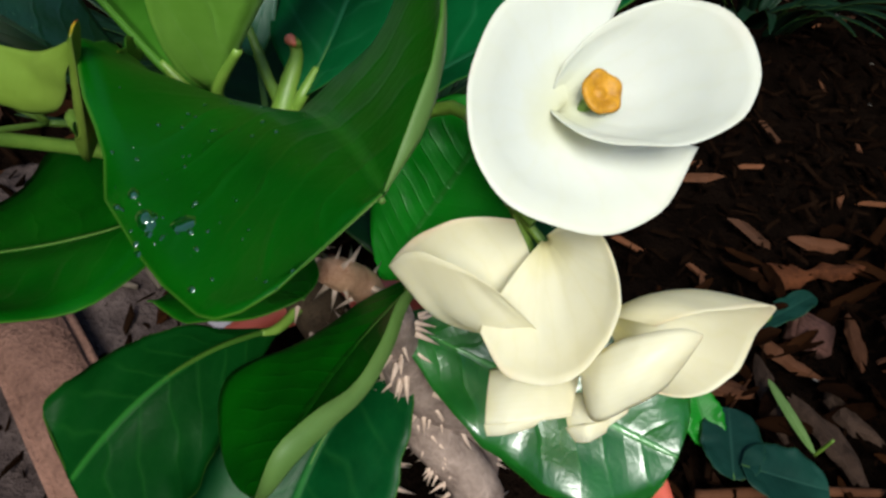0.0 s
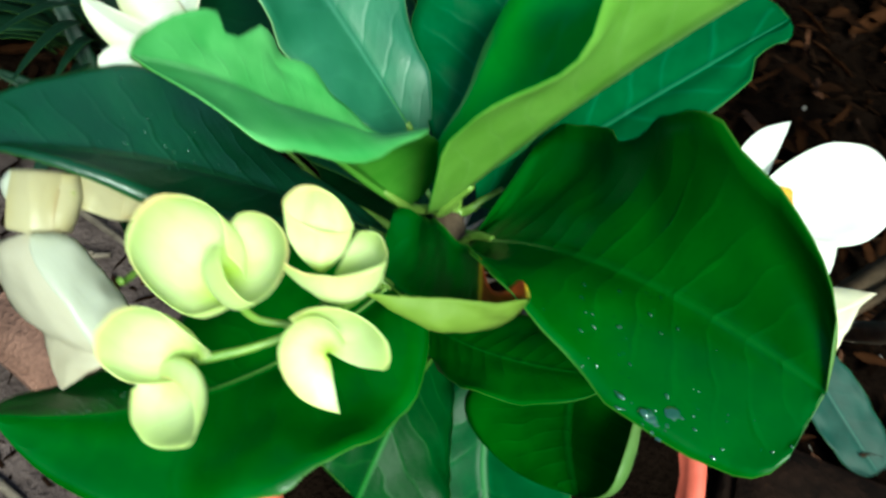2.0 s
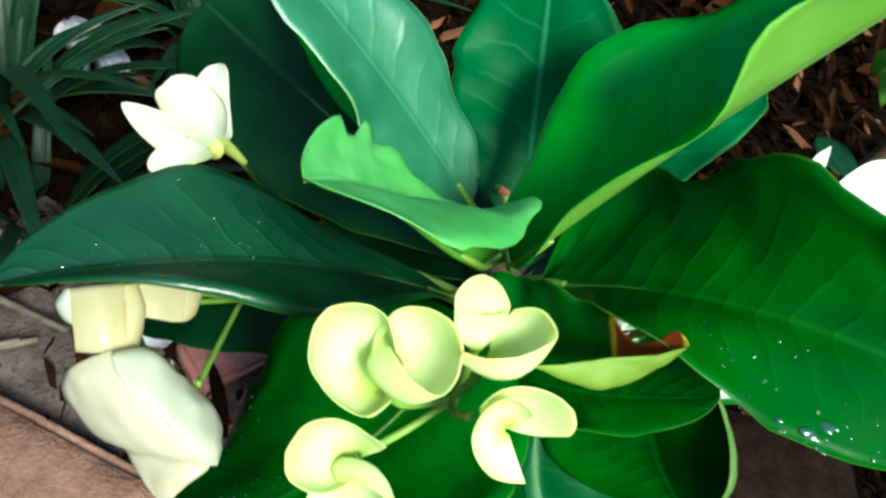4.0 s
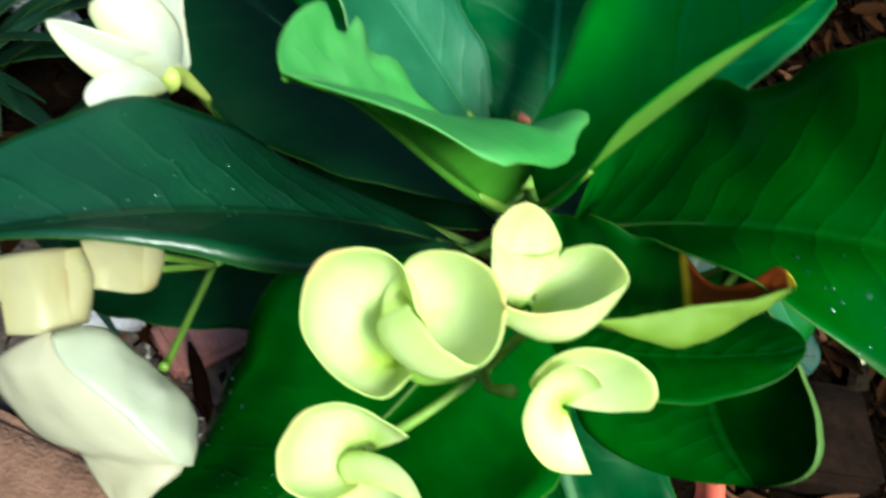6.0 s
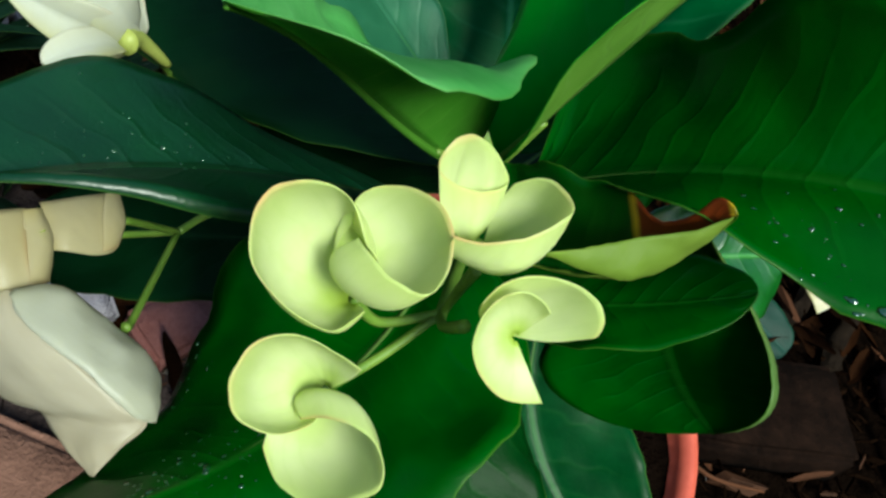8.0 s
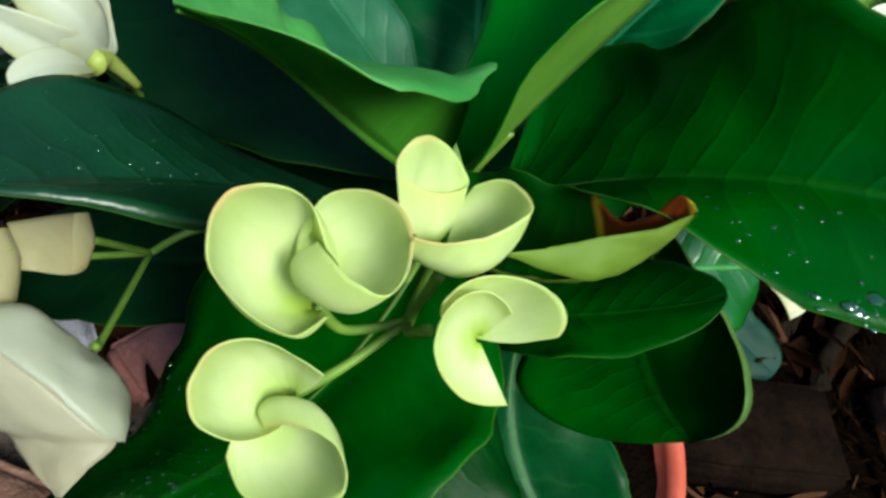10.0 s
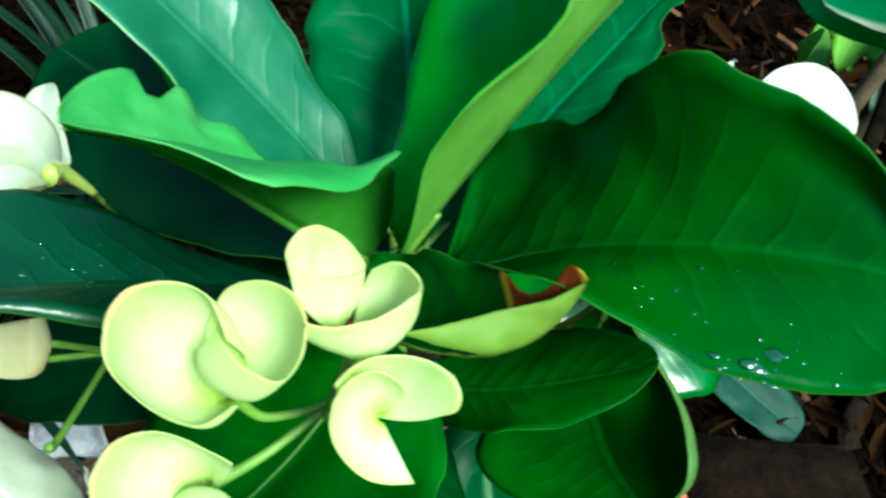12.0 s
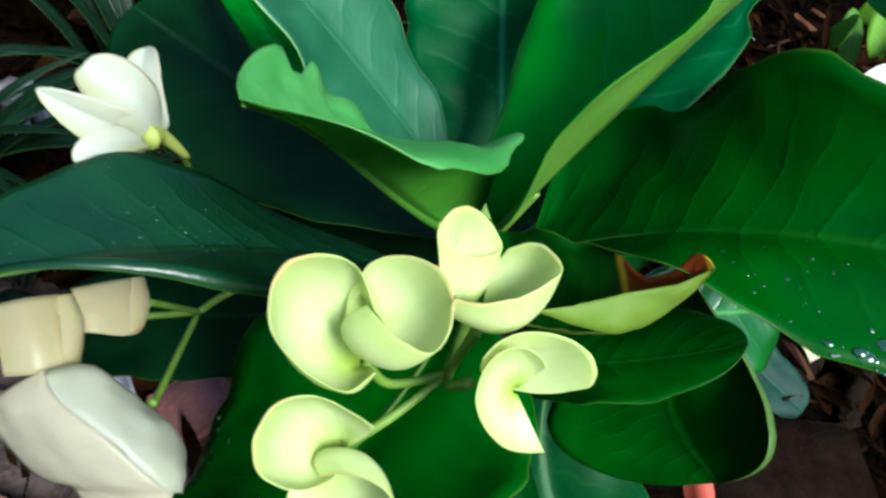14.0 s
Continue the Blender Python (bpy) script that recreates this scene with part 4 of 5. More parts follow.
flower(plant, (-0.0244, -0.0829, 0.4887), (-0.121, -0.416, 0.901), [(-0.0170, -0.0805, 0.4802), FORK], BRACT_GREEN, LIME, rolls=[
    ((-0.0236, -0.0831, 0.4885), [(-0.0211, -0.0885, 0.4957), (-0.0250, -0.0973, 0.4988), (-0.0349, -0.1002, 0.5055), (-0.0436, -0.0975, 0.5117), (-0.0466, -0.0889, 0.5163), (-0.0416, -0.0820, 0.5169), (-0.0338, -0.0787, 0.5144), (-0.0264, -0.0828, 0.5084)], 0.22, {}),
    ((-0.0295, -0.0843, 0.4953), [(-0.0284, -0.0829, 0.5096), (-0.0246, -0.0864, 0.5119), (-0.0187, -0.0891, 0.5122), (-0.0119, -0.0883, 0.5129), (-0.0116, -0.0802, 0.5158), (-0.0173, -0.0732, 0.5177), (-0.0263, -0.0710, 0.5144), (-0.0320, -0.0737, 0.5094), (-0.0309, -0.0776, 0.5048)], 0.24, {}),
])
flower(plant, (-0.0042, -0.0690, 0.4985), (0.10, -0.34, 0.93), [(-0.0048, -0.0698, 0.4890), FORK], BRACT_GREEN, LIME, rolls=[
    ((-0.0082, -0.0690, 0.5055), [(-0.0080, -0.0617, 0.5174), (-0.0118, -0.0659, 0.5181), (-0.0175, -0.0693, 0.5207), (-0.0214, -0.0702, 0.5244), (-0.0211, -0.0667, 0.5281), (-0.0184, -0.0629, 0.5280), (-0.0134, -0.0595, 0.5235), (-0.0083, -0.0595, 0.5188)], 0.15, dict(closed=True, flare=0.0)),
    ((-0.0045, -0.0700, 0.5025), [(-0.0129, -0.0780, 0.5178), (-0.0078, -0.0770, 0.5185), (-0.0042, -0.0752, 0.5197), (-0.0008, -0.0730, 0.5211), (0.0023, -0.0696, 0.5232), (0.0045, -0.0664, 0.5246), (0.0044, -0.0637, 0.5246), (0.0012, -0.0605, 0.5240), (-0.0025, -0.0591, 0.5217), (-0.0062, -0.0598, 0.5176)], 0.27, dict(flare=0.01)),
])
flower(plant, (-0.0015, -0.0815, 0.4965), (0.60, -0.30, 0.74), [(-0.0042, -0.0770, 0.4850), FORK], BRACT_GREEN, "pale lime flower turned to its side with a pink edge", rolls=[
    ((0.0076, -0.0828, 0.5037), [(0.0100, -0.0817, 0.5148), (0.0067, -0.0816, 0.5173), (0.0026, -0.0827, 0.5180), (-0.0007, -0.0858, 0.5158), (-0.0013, -0.0899, 0.5118), (0.0008, -0.0929, 0.5071), (0.0060, -0.0944, 0.5024), (0.0119, -0.0935, 0.4990), (0.0186, -0.0900, 0.4979)], 0.16, dict(flare=0.0)),
    ((0.0020, -0.0810, 0.5000), [(0.0081, -0.0757, 0.5028), (0.0111, -0.0763, 0.5052), (0.0148, -0.0783, 0.5069), (0.0183, -0.0793, 0.5094), (0.0207, -0.0796, 0.5121), (0.0199, -0.0776, 0.5154), (0.0166, -0.0761, 0.5177), (0.0114, -0.0759, 0.5187), (0.0045, -0.0777, 0.5181), (-0.0006, -0.0817, 0.5165), (-0.0025, -0.0865, 0.5152)], 0.14, dict(flare=0.0)),
])
flower(plant, (-0.0222, -0.0998, 0.4758), (-0.121, -0.416, 0.901), [(-0.0136, -0.0861, 0.4756), FORK], BRACT_GREEN, "pale lime-cream flower with its lower bract drooping", rolls=[
    ((-0.0205, -0.0992, 0.4776), [(-0.0163, -0.0987, 0.4924), (-0.0232, -0.1008, 0.4985), (-0.0303, -0.1026, 0.5009), (-0.0356, -0.1073, 0.5008), (-0.0365, -0.1143, 0.4976), (-0.0326, -0.1178, 0.4920), (-0.0252, -0.1160, 0.4883), (-0.0204, -0.1100, 0.4843)], 0.16, {}),
    ((-0.0248, -0.1024, 0.4788), [(-0.0223, -0.1092, 0.4823), (-0.0178, -0.1091, 0.4889), (-0.0114, -0.1097, 0.4923), (-0.0059, -0.1125, 0.4925), (-0.0036, -0.1174, 0.4884), (-0.0115, -0.1223, 0.4804), (-0.0206, -0.1206, 0.4766), (-0.0265, -0.1153, 0.4759)], 0.24, {}),
])

# white bud flower
BUD = (-0.1175, -0.0162, 0.4468)
ivory = flower(plant, BUD, (-0.75, -0.45, 0.35), [(-0.1149, -0.0111, 0.4415), (-0.1147, 0.0048, 0.4123), (-0.0968, 0.0143, 0.3873), (-0.006, 0.004, 0.395)], BRACT_PALE, "white half-closed flower on a thin green stalk", petals=[
    ((-0.1162, -0.0150, 0.4459), (-0.1422, -0.0358, 0.4680), (0.536, -0.619, 0.575), 0.0153, dict(arch=0.004, swing=-0.0015, fold=(8, 30, 22, 30), shape=(0.42, 0.62), wave=(0.05, 1.5, 0), puff=0.08)),
    ((-0.1158, -0.0176, 0.4477), (-0.1352, -0.0231, 0.4724), (0.369, -0.370, 0.852), 0.0208, dict(arch=0.006, fold=(-26, -24, -26, -24), shape=(0.42, 0.36), swing=0.002, curl=(-0.10, 0.0), puff=0.08)),
    ((-0.1163, -0.0116, 0.4459), (-0.1333, 0.0051, 0.4598), (0.158, -0.651, 0.742), 0.0141, dict(arch=0.002, fold=(20, 16, 24, 20), shape=(0.55, 0.42), swing=-0.0035, wave=(0.08, 2.0, 0), puff=0.1)),
    ((-0.1174, -0.0195, 0.4469), (-0.1248, -0.0450, 0.4575), (0.169, -0.381, 0.909), 0.0103, dict(arch=0.004, fold=(14, 14, 10, 10), shape=(0.50, 0.34), swing=0.001, puff=0.1)),
])

part("calyx", tube([(-0.1165, -0.0210, 0.4508), (-0.1160, -0.0143, 0.4463), (-0.1100, -0.0079, 0.4338)], [0.0040, 0.0026, 0.0012], 10, CALYX), ivory, "yellow-green calyx")

# fading cluster
LEFT_FORK = (-0.0868, -0.0384, 0.3965)
part("peduncle", tube([LEFT_FORK, (-0.0783, -0.0210, 0.3960), (-0.0441, -0.0021, 0.4149), (-0.006, 0.002, 0.42)], [0.0013, 0.0014, 0.0017, 0.002], 8, STALK), plant, "green flower stalk")
flower(plant, (-0.0773, -0.0831, 0.4168), (-0.35, -0.75, -0.40), [(-0.0786, -0.0771, 0.4111), LEFT_FORK], BRACT_OLD, "drooping cream flower past its best", drapes=[
    ([(-0.1028, -0.0939, 0.4323), (-0.1108, -0.1011, 0.4242), (-0.1118, -0.1061, 0.4165), (-0.1044, -0.1102, 0.4097), (-0.0948, -0.1112, 0.4053), (-0.0858, -0.1102, 0.4052), (-0.0768, -0.1149, 0.4060), (-0.0650, -0.1201, 0.4086)], [(-0.1016, -0.0937, 0.4314), (-0.0931, -0.0987, 0.4287), (-0.0776, -0.1010, 0.4247), (-0.0629, -0.1031, 0.4186), (-0.0581, -0.1042, 0.4153), (-0.0611, -0.1115, 0.4119), (-0.0635, -0.1199, 0.4084)], 0.10, BRACT_OLD),
    ([(-0.1008, -0.0965, 0.4352), (-0.0912, -0.1017, 0.4359), (-0.0757, -0.1042, 0.4329), (-0.0608, -0.1063, 0.4258), (-0.0569, -0.1040, 0.4183)], [(-0.1012, -0.0941, 0.4339), (-0.0932, -0.0868, 0.4315), (-0.0792, -0.0862, 0.4222), (-0.0666, -0.0872, 0.4135), (-0.0612, -0.0926, 0.4097), (-0.0568, -0.1027, 0.4144)], 0.16, BRACT_MINT),
])
flower(plant, (-0.0960, -0.0559, 0.4195), (-0.65, -0.72, -0.10), [(-0.0938, -0.0533, 0.4171), LEFT_FORK], BRACT_YELLOWED, "fading yellowed cream flower", drapes=[
    ([(-0.1132, -0.0673, 0.4292), (-0.1069, -0.0589, 0.4270), (-0.1004, -0.0504, 0.4240)], [(-0.1042, -0.0762, 0.4245), (-0.0998, -0.0743, 0.4249), (-0.0943, -0.0693, 0.4206), (-0.0921, -0.0642, 0.4187), (-0.0941, -0.0573, 0.4188)], 0.06, BRACT_YELLOWED),
    ([(-0.1019, -0.0547, 0.4271), (-0.0988, -0.0603, 0.4247), (-0.0937, -0.0682, 0.4214)], [(-0.0997, -0.0510, 0.4246), (-0.0948, -0.0558, 0.4208), (-0.0922, -0.0637, 0.4189)], 0.12, BRACT_YELLOWED),
])
flower(plant, (-0.1095, -0.0765, 0.4263), (-0.62, -0.77, -0.09), [(-0.1070, -0.0664, 0.4147), LEFT_FORK], BRACT_YELLOWED, "fading yellowed cream flower with a white flap", drapes=[
    ([(-0.1256, -0.0840, 0.4335), (-0.1189, -0.0792, 0.4359), (-0.1132, -0.0728, 0.4338)], [(-0.1123, -0.0985, 0.4278), (-0.1051, -0.0951, 0.4295), (-0.1000, -0.0898, 0.4283)], 0.08, BRACT_YELLOWED),
    ([(-0.1132, -0.0742, 0.4344), (-0.1066, -0.0824, 0.4321), (-0.1012, -0.0901, 0.4286)], [(-0.1108, -0.0694, 0.4308), (-0.1049, -0.0744, 0.4266), (-0.0998, -0.0836, 0.4226)], 0.22, BRACT_YELLOWED),
    ([(-0.1283, -0.0836, 0.4291), (-0.1282, -0.0878, 0.4264), (-0.1238, -0.0903, 0.4249), (-0.1194, -0.0906, 0.4252)], [(-0.1230, -0.0823, 0.4342), (-0.1185, -0.0871, 0.4328), (-0.1169, -0.0907, 0.4298)], 0.15, BRACT_PALE),
])
part("calyx", tube([(-0.1081, -0.0760, 0.4306), (-0.1050, -0.0780, 0.4275)], [0.0026, 0.0020], 10, CALYX), plant, "yellow-green calyx of a fading flower")

# open white cluster
RIGHT_FORK = (0.0636, 0.0299, 0.4813)
part("peduncle", tube([RIGHT_FORK, (0.0325, 0.0342, 0.4820), (0.012, 0.012, 0.45), (0.0, 0.006, 0.44)], [0.0016, 0.0018, 0.002, 0.002], 8, STALK), plant, "green flower stalk")
flower(plant, (0.0696, 0.0346, 0.5168), (0.521, -0.124, 0.845), [(0.0668, 0.0311, 0.4969), RIGHT_FORK], BRACT_WHITE, "wide open white flower with a yellow centre", cup=0.0040, rolls=[
    ((0.0672, 0.0321, 0.5115), [(0.0589, 0.0460, 0.5320), (0.0537, 0.0339, 0.5330), (0.0542, 0.0206, 0.5301), (0.0610, 0.0109, 0.5232), (0.0703, 0.0065, 0.5167), (0.0807, 0.0080, 0.5117), (0.0916, 0.0192, 0.5095), (0.0941, 0.0322, 0.5119), (0.0878, 0.0450, 0.5165)], 0.10, dict(flare=0.04)),
    ((0.0643, 0.0299, 0.5118), [(0.0708, 0.0254, 0.5159), (0.0797, 0.0249, 0.5196), (0.0877, 0.0278, 0.5245), (0.0933, 0.0338, 0.5287), (0.0945, 0.0413, 0.5337), (0.0891, 0.0472, 0.5376), (0.0795, 0.0480, 0.5396), (0.0708, 0.0438, 0.5369), (0.0654, 0.0364, 0.5304), (0.0638, 0.0303, 0.5214)], 0.10, dict(flare=0.03)),
])
flower(plant, (0.0708, 0.0309, 0.4817), (0.697, -0.717, 0.007), [(0.0675, 0.0301, 0.4818), RIGHT_FORK], BRACT_CREAM, "creamy yellow flower hanging below the white one", rolls=[
    ((0.0880, 0.0228, 0.4673), [(0.0905, 0.0103, 0.4869), (0.0855, 0.0055, 0.4921), (0.0789, 0.0005, 0.4942), (0.0718, -0.0040, 0.4929), (0.0695, -0.0065, 0.4863), (0.0643, 0.0031, 0.4846), (0.0647, 0.0150, 0.4849), (0.0695, 0.0255, 0.4844)], 0.20, {}),
    ((0.0759, 0.0297, 0.4832), [(0.0868, 0.0045, 0.4791), (0.0969, 0.0036, 0.4781), (0.1040, 0.0091, 0.4799), (0.1061, 0.0168, 0.4845), (0.1034, 0.0244, 0.4905), (0.0964, 0.0292, 0.4946), (0.0853, 0.0326, 0.4952), (0.0781, 0.0309, 0.4905)], 0.04, dict(flare=-0.03)),
])
flower(plant, (0.0946, 0.0377, 0.4671), (0.860, 0.463, 0.213), [(0.0809, 0.0352, 0.4734), RIGHT_FORK], BRACT_CREAM, "creamy white flower seen from its side", rolls=[
    ((0.0937, 0.0390, 0.4697), [(0.1056, 0.0351, 0.4852), (0.1088, 0.0399, 0.4914), (0.1129, 0.0476, 0.4935), (0.1161, 0.0558, 0.4926), (0.1168, 0.0551, 0.4841), (0.1202, 0.0511, 0.4760), (0.1191, 0.0422, 0.4714), (0.1146, 0.0352, 0.4711)], 0.16, dict(flare=0.0)),
], drapes=[
    ([(0.1031, 0.0196, 0.4774), (0.1046, 0.0238, 0.4859), (0.1078, 0.0287, 0.4911), (0.1108, 0.0338, 0.4929), (0.1134, 0.0376, 0.4915)], [(0.1045, 0.0191, 0.4767), (0.1126, 0.0168, 0.4733), (0.1157, 0.0214, 0.4791), (0.1167, 0.0286, 0.4838), (0.1139, 0.0372, 0.4910)], 0.20, BRACT_CREAM),
])
flower(plant, (0.0879, 0.0354, 0.4515), (0.850, -0.341, -0.401), [(0.0779, 0.0334, 0.4663), RIGHT_FORK], BRACT_CREAM, "small creamy yellow flower below the others", drapes=[
    ([(0.0895, 0.0108, 0.4624), (0.0927, 0.0151, 0.4660), (0.0977, 0.0206, 0.4676), (0.1019, 0.0248, 0.4676)], [(0.1002, 0.0017, 0.4627), (0.1035, 0.0050, 0.4657), (0.1065, 0.0107, 0.4678), (0.1086, 0.0171, 0.4673)], 0.12, BRACT_CREAM),
    ([(0.0999, 0.0017, 0.4628), (0.1032, 0.0050, 0.4663), (0.1062, 0.0108, 0.4679)], [(0.1019, 0.0016, 0.4610), (0.1044, 0.0041, 0.4638), (0.1063, 0.0089, 0.4657)], 0.12, BRACT_CREAM),
    ([(0.1029, 0.0202, 0.4646), (0.1064, 0.0242, 0.4685), (0.1114, 0.0322, 0.4713)], [(0.1108, 0.0152, 0.4657), (0.1143, 0.0176, 0.4687), (0.1145, 0.0269, 0.4696)], 0.12, BRACT_CREAM),
    ([(0.1096, 0.0152, 0.4660), (0.1122, 0.0172, 0.4701), (0.1139, 0.0222, 0.4703)], [(0.1130, 0.0159, 0.4645), (0.1149, 0.0170, 0.4671), (0.1153, 0.0207, 0.4680)], 0.12, BRACT_CREAM),
])


# ---- neighbouring plants ----
def shrub(name, place, label, stems, seed, mats, size, spread, tall, per=7, flowers=None, narrow=0.36):
    rnd = random.Random(seed)
    ob = thing(name, place, label, "shrub")
    for k in range(stems):
        a = rnd.uniform(0, 2 * math.pi)
        foot = Vector(place) + Vector((math.cos(a), math.sin(a), 0)) * 0.02
        head = Vector(place) + Vector((math.cos(a) * spread * rnd.uniform(0.4, 1), math.sin(a) * spread * rnd.uniform(0.4, 1), tall * rnd.uniform(0.6, 1.0)))
        mid = foot.lerp(head, 0.5) + Vector((rnd.uniform(-1, 1), rnd.uniform(-1, 1), 0)) * spread * 0.2
        st = part("stem", tube([foot, mid, head], [0.005, 0.004, 0.0025], 6, DARK_BARK), ob)
        for j in range(per):
            f = 0.3 + 0.7 * (j + rnd.random()) / per
            p = foot.lerp(mid, f * 2) if f < 0.5 else mid.lerp(head, f * 2 - 1)
            b = rnd.uniform(0, 2 * math.pi)
            d = Vector((math.cos(b), math.sin(b), rnd.uniform(-0.1, 0.7))).normalized()
            s = size * rnd.uniform(0.6, 1.15)
            leaf(ob, p, p + d * s, (rnd.uniform(-0.3, 0.3), rnd.uniform(-0.3, 0.3), 1), s * narrow, mats=mats, rib=False, arch=s * 0.08, fold=(12, 6, 12, 6), ns=12, nv=7, shape=(0.8, 0.6))
    return ob


def grass(name, place, label, count, seed, mats, long, wide):
    rnd = random.Random(seed)
    ob = thing(name, place, label, "grass")
    for k in range(count):
        a = rnd.uniform(0, 2 * math.pi)
        foot = Vector(place) + Vector((math.cos(a), math.sin(a), 0)) * rnd.uniform(0, 0.05)
        s = long * rnd.uniform(0.6, 1.1)
        tip = foot + Vector((math.cos(a) * s * 0.7, math.sin(a) * s * 0.7, s * rnd.uniform(0.25, 0.8)))
        leaf(ob, foot, tip, (-math.cos(a) * 0.5, -math.sin(a) * 0.5, 1), wide, mats=mats, rib=False, name="blade", arch=s * 0.15, fold=(16, 8, 16, 8), ns=14, nv=5, shape=(0.25, 0.7))
    return ob


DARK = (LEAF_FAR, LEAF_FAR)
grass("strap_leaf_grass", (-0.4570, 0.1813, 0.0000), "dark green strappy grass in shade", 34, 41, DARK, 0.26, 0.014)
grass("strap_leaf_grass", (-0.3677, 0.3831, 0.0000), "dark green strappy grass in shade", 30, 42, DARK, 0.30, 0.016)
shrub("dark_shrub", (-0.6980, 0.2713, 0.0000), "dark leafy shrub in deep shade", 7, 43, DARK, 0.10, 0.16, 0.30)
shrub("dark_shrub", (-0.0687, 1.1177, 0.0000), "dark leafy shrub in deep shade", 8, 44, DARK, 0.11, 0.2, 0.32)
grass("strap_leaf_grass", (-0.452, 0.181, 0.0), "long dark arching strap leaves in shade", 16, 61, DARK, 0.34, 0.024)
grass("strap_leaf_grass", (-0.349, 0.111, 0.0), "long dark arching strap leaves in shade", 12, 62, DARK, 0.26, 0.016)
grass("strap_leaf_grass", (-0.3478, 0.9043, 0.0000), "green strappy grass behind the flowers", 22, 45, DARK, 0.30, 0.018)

# red-flowered neighbour
neighbour = thing("red_flowered_plant", (0.24, 0.24, 0.0), "thorny plant with red flowers and lime leaves", "shrub")
branch_line = [(0.2254, 0.4392, 0.0000), (0.1982, 0.2380, 0.2768), (0.2037, 0.2003, 0.3548), (0.2344, 0.2088, 0.3959), (0.2681, 0.2188, 0.4388)]
branch = part("stem", tube(branch_line, [0.009, 0.007, 0.006, 0.0055, 0.005], 10, DARK_BARK), neighbour, "grey-brown slanting branch")
spines(branch, branch_line, 0.006, 30, 0.008, 15)
for a, b in (((0.2318, 0.4073, 0.3318), (0.2517, 0.4549, 0.4156)), ((0.2686, 0.4576, 0.3300), (0.2869, 0.4559, 0.4188))):
    foot = Vector((a[0], a[1], 0.0))
    part("stem", tube([foot, Vector(a), Vector(b)], [0.008, 0.007, 0.006], 8, DARK_BARK), neighbour, "dark upright stem")
for center, size, turn in (((0.2261, 0.2087, 0.4252), 0.0165, 0), ((0.2447, 0.1839, 0.4138), 0.0185, 140), ((0.2620, 0.2055, 0.4237), 0.0160, 250)):
    c = Vector(center)
    r, w = Vector((0.902, 0.262, 0.343)) * size, Vector((-0.423, 0.378, 0.823)) * size
    flower(neighbour, c - Vector((-0.039, -0.742, 0.670)) * 0.008, (-0.039, -0.742, 0.670), [c + Vector((0.008, 0.015, -0.04))], BRACT_RED, "bright red flower of round bracts", scoops=[
        (c - Vector((-0.039, -0.742, 0.670)) * 0.007, c - r * 0.45, r * 0.8, w * 0.9, turn, 300),
        (c - Vector((-0.039, -0.742, 0.670)) * 0.008, c + r * 0.45, r * 0.8, w * 0.9, turn + 180, 300),
    ])
flower(neighbour, (0.2124, 0.2216, 0.4162), (-0.510, -0.570, 0.644), [(0.2313, 0.2156, 0.4032)], BRACT_PINK, "small pink flower bud", petals=[
    ((0.2136, 0.2198, 0.4143), (0.2010, 0.2262, 0.4282), (-0.039, -0.742, 0.670), 0.014, dict(arch=0.003)),
    ((0.2104, 0.2199, 0.4143), (0.1984, 0.2051, 0.4046), (-0.039, -0.742, 0.670), 0.010, dict(arch=0.003)),
])
part("flower", tube([(0.1836, 0.2180, 0.4479), (0.2044, 0.2203, 0.4517), (0.2265, 0.2186, 0.4511), (0.2441, 0.2278, 0.4623)], [0.002, 0.005, 0.007, 0.004], 8, BRACT_RED), neighbour, "long dark red folded flower")
for k, (a, b, w) in enumerate((((0.2248, 0.2591, 0.3466), (0.2619, 0.2108, 0.3400), 0.020), ((0.2297, 0.2644, 0.3527), (0.2496, 0.2319, 0.3402), 0.012))):
    leaf(neighbour, a, b, (-0.161, -0.533, 0.831), w, mats=(YELLOW, YELLOW), rib=False, name="petal", label="golden yellow ribbed petal", fold=(25, 10, 25, 10), wave=(0.2, 3, 0), shape=(0.3, 0.25))
part("stem", tube([(0.290, 0.560, 0.0), (0.285, 0.52, 0.2), (0.275, 0.50, 0.36)], [0.007, 0.006, 0.003], 8, DARK_BARK), neighbour, "dark upright stem")
rnd = random.Random(77)
for k in range(64):
    f = rnd.random()
    p = Vector((0.2214, 0.4964, 0.3258)).lerp(Vector((0.3416, 0.4943, 0.3752)), f) + Vector((rnd.gauss(0, 0.016), rnd.gauss(0, 0.05), rnd.gauss(0, 0.030)))
    d = Vector((rnd.uniform(-0.4, 1), rnd.uniform(-1, 1), rnd.uniform(0.2, 1))).normalized() * rnd.uniform(0.04, 0.08)
    leaf(neighbour, p, p + d, (rnd.uniform(-0.5, 0.5), -1.0, rnd.uniform(0.1, 0.9)), rnd.uniform(0.020, 0.036), mats=(LEAF_LIME, LEAF_LIME) if k % 4 else (LEAF_COOL, UNDER), rib=False, fold=(14, 6, 14, 6), ns=10, nv=7, shape=(0.8, 0.6))
for low, high in (((0.2057, 0.2741, 0.3790), (0.1982, 0.3197, 0.4472)), ((0.2207, 0.2700, 0.3820), (0.2188, 0.3159, 0.4563)), ((0.2367, 0.2724, 0.3992), (0.2415, 0.3102, 0.4658))):
    part("stem", tube([(0.1995, 0.2285, 0.2970), Vector(low), Vector(low).lerp(Vector(high), 0.5), Vector(high)], [0.006, 0.0055, 0.0045, 0.004], 8, SHADE_WOOD), neighbour, "dark slanting stem")
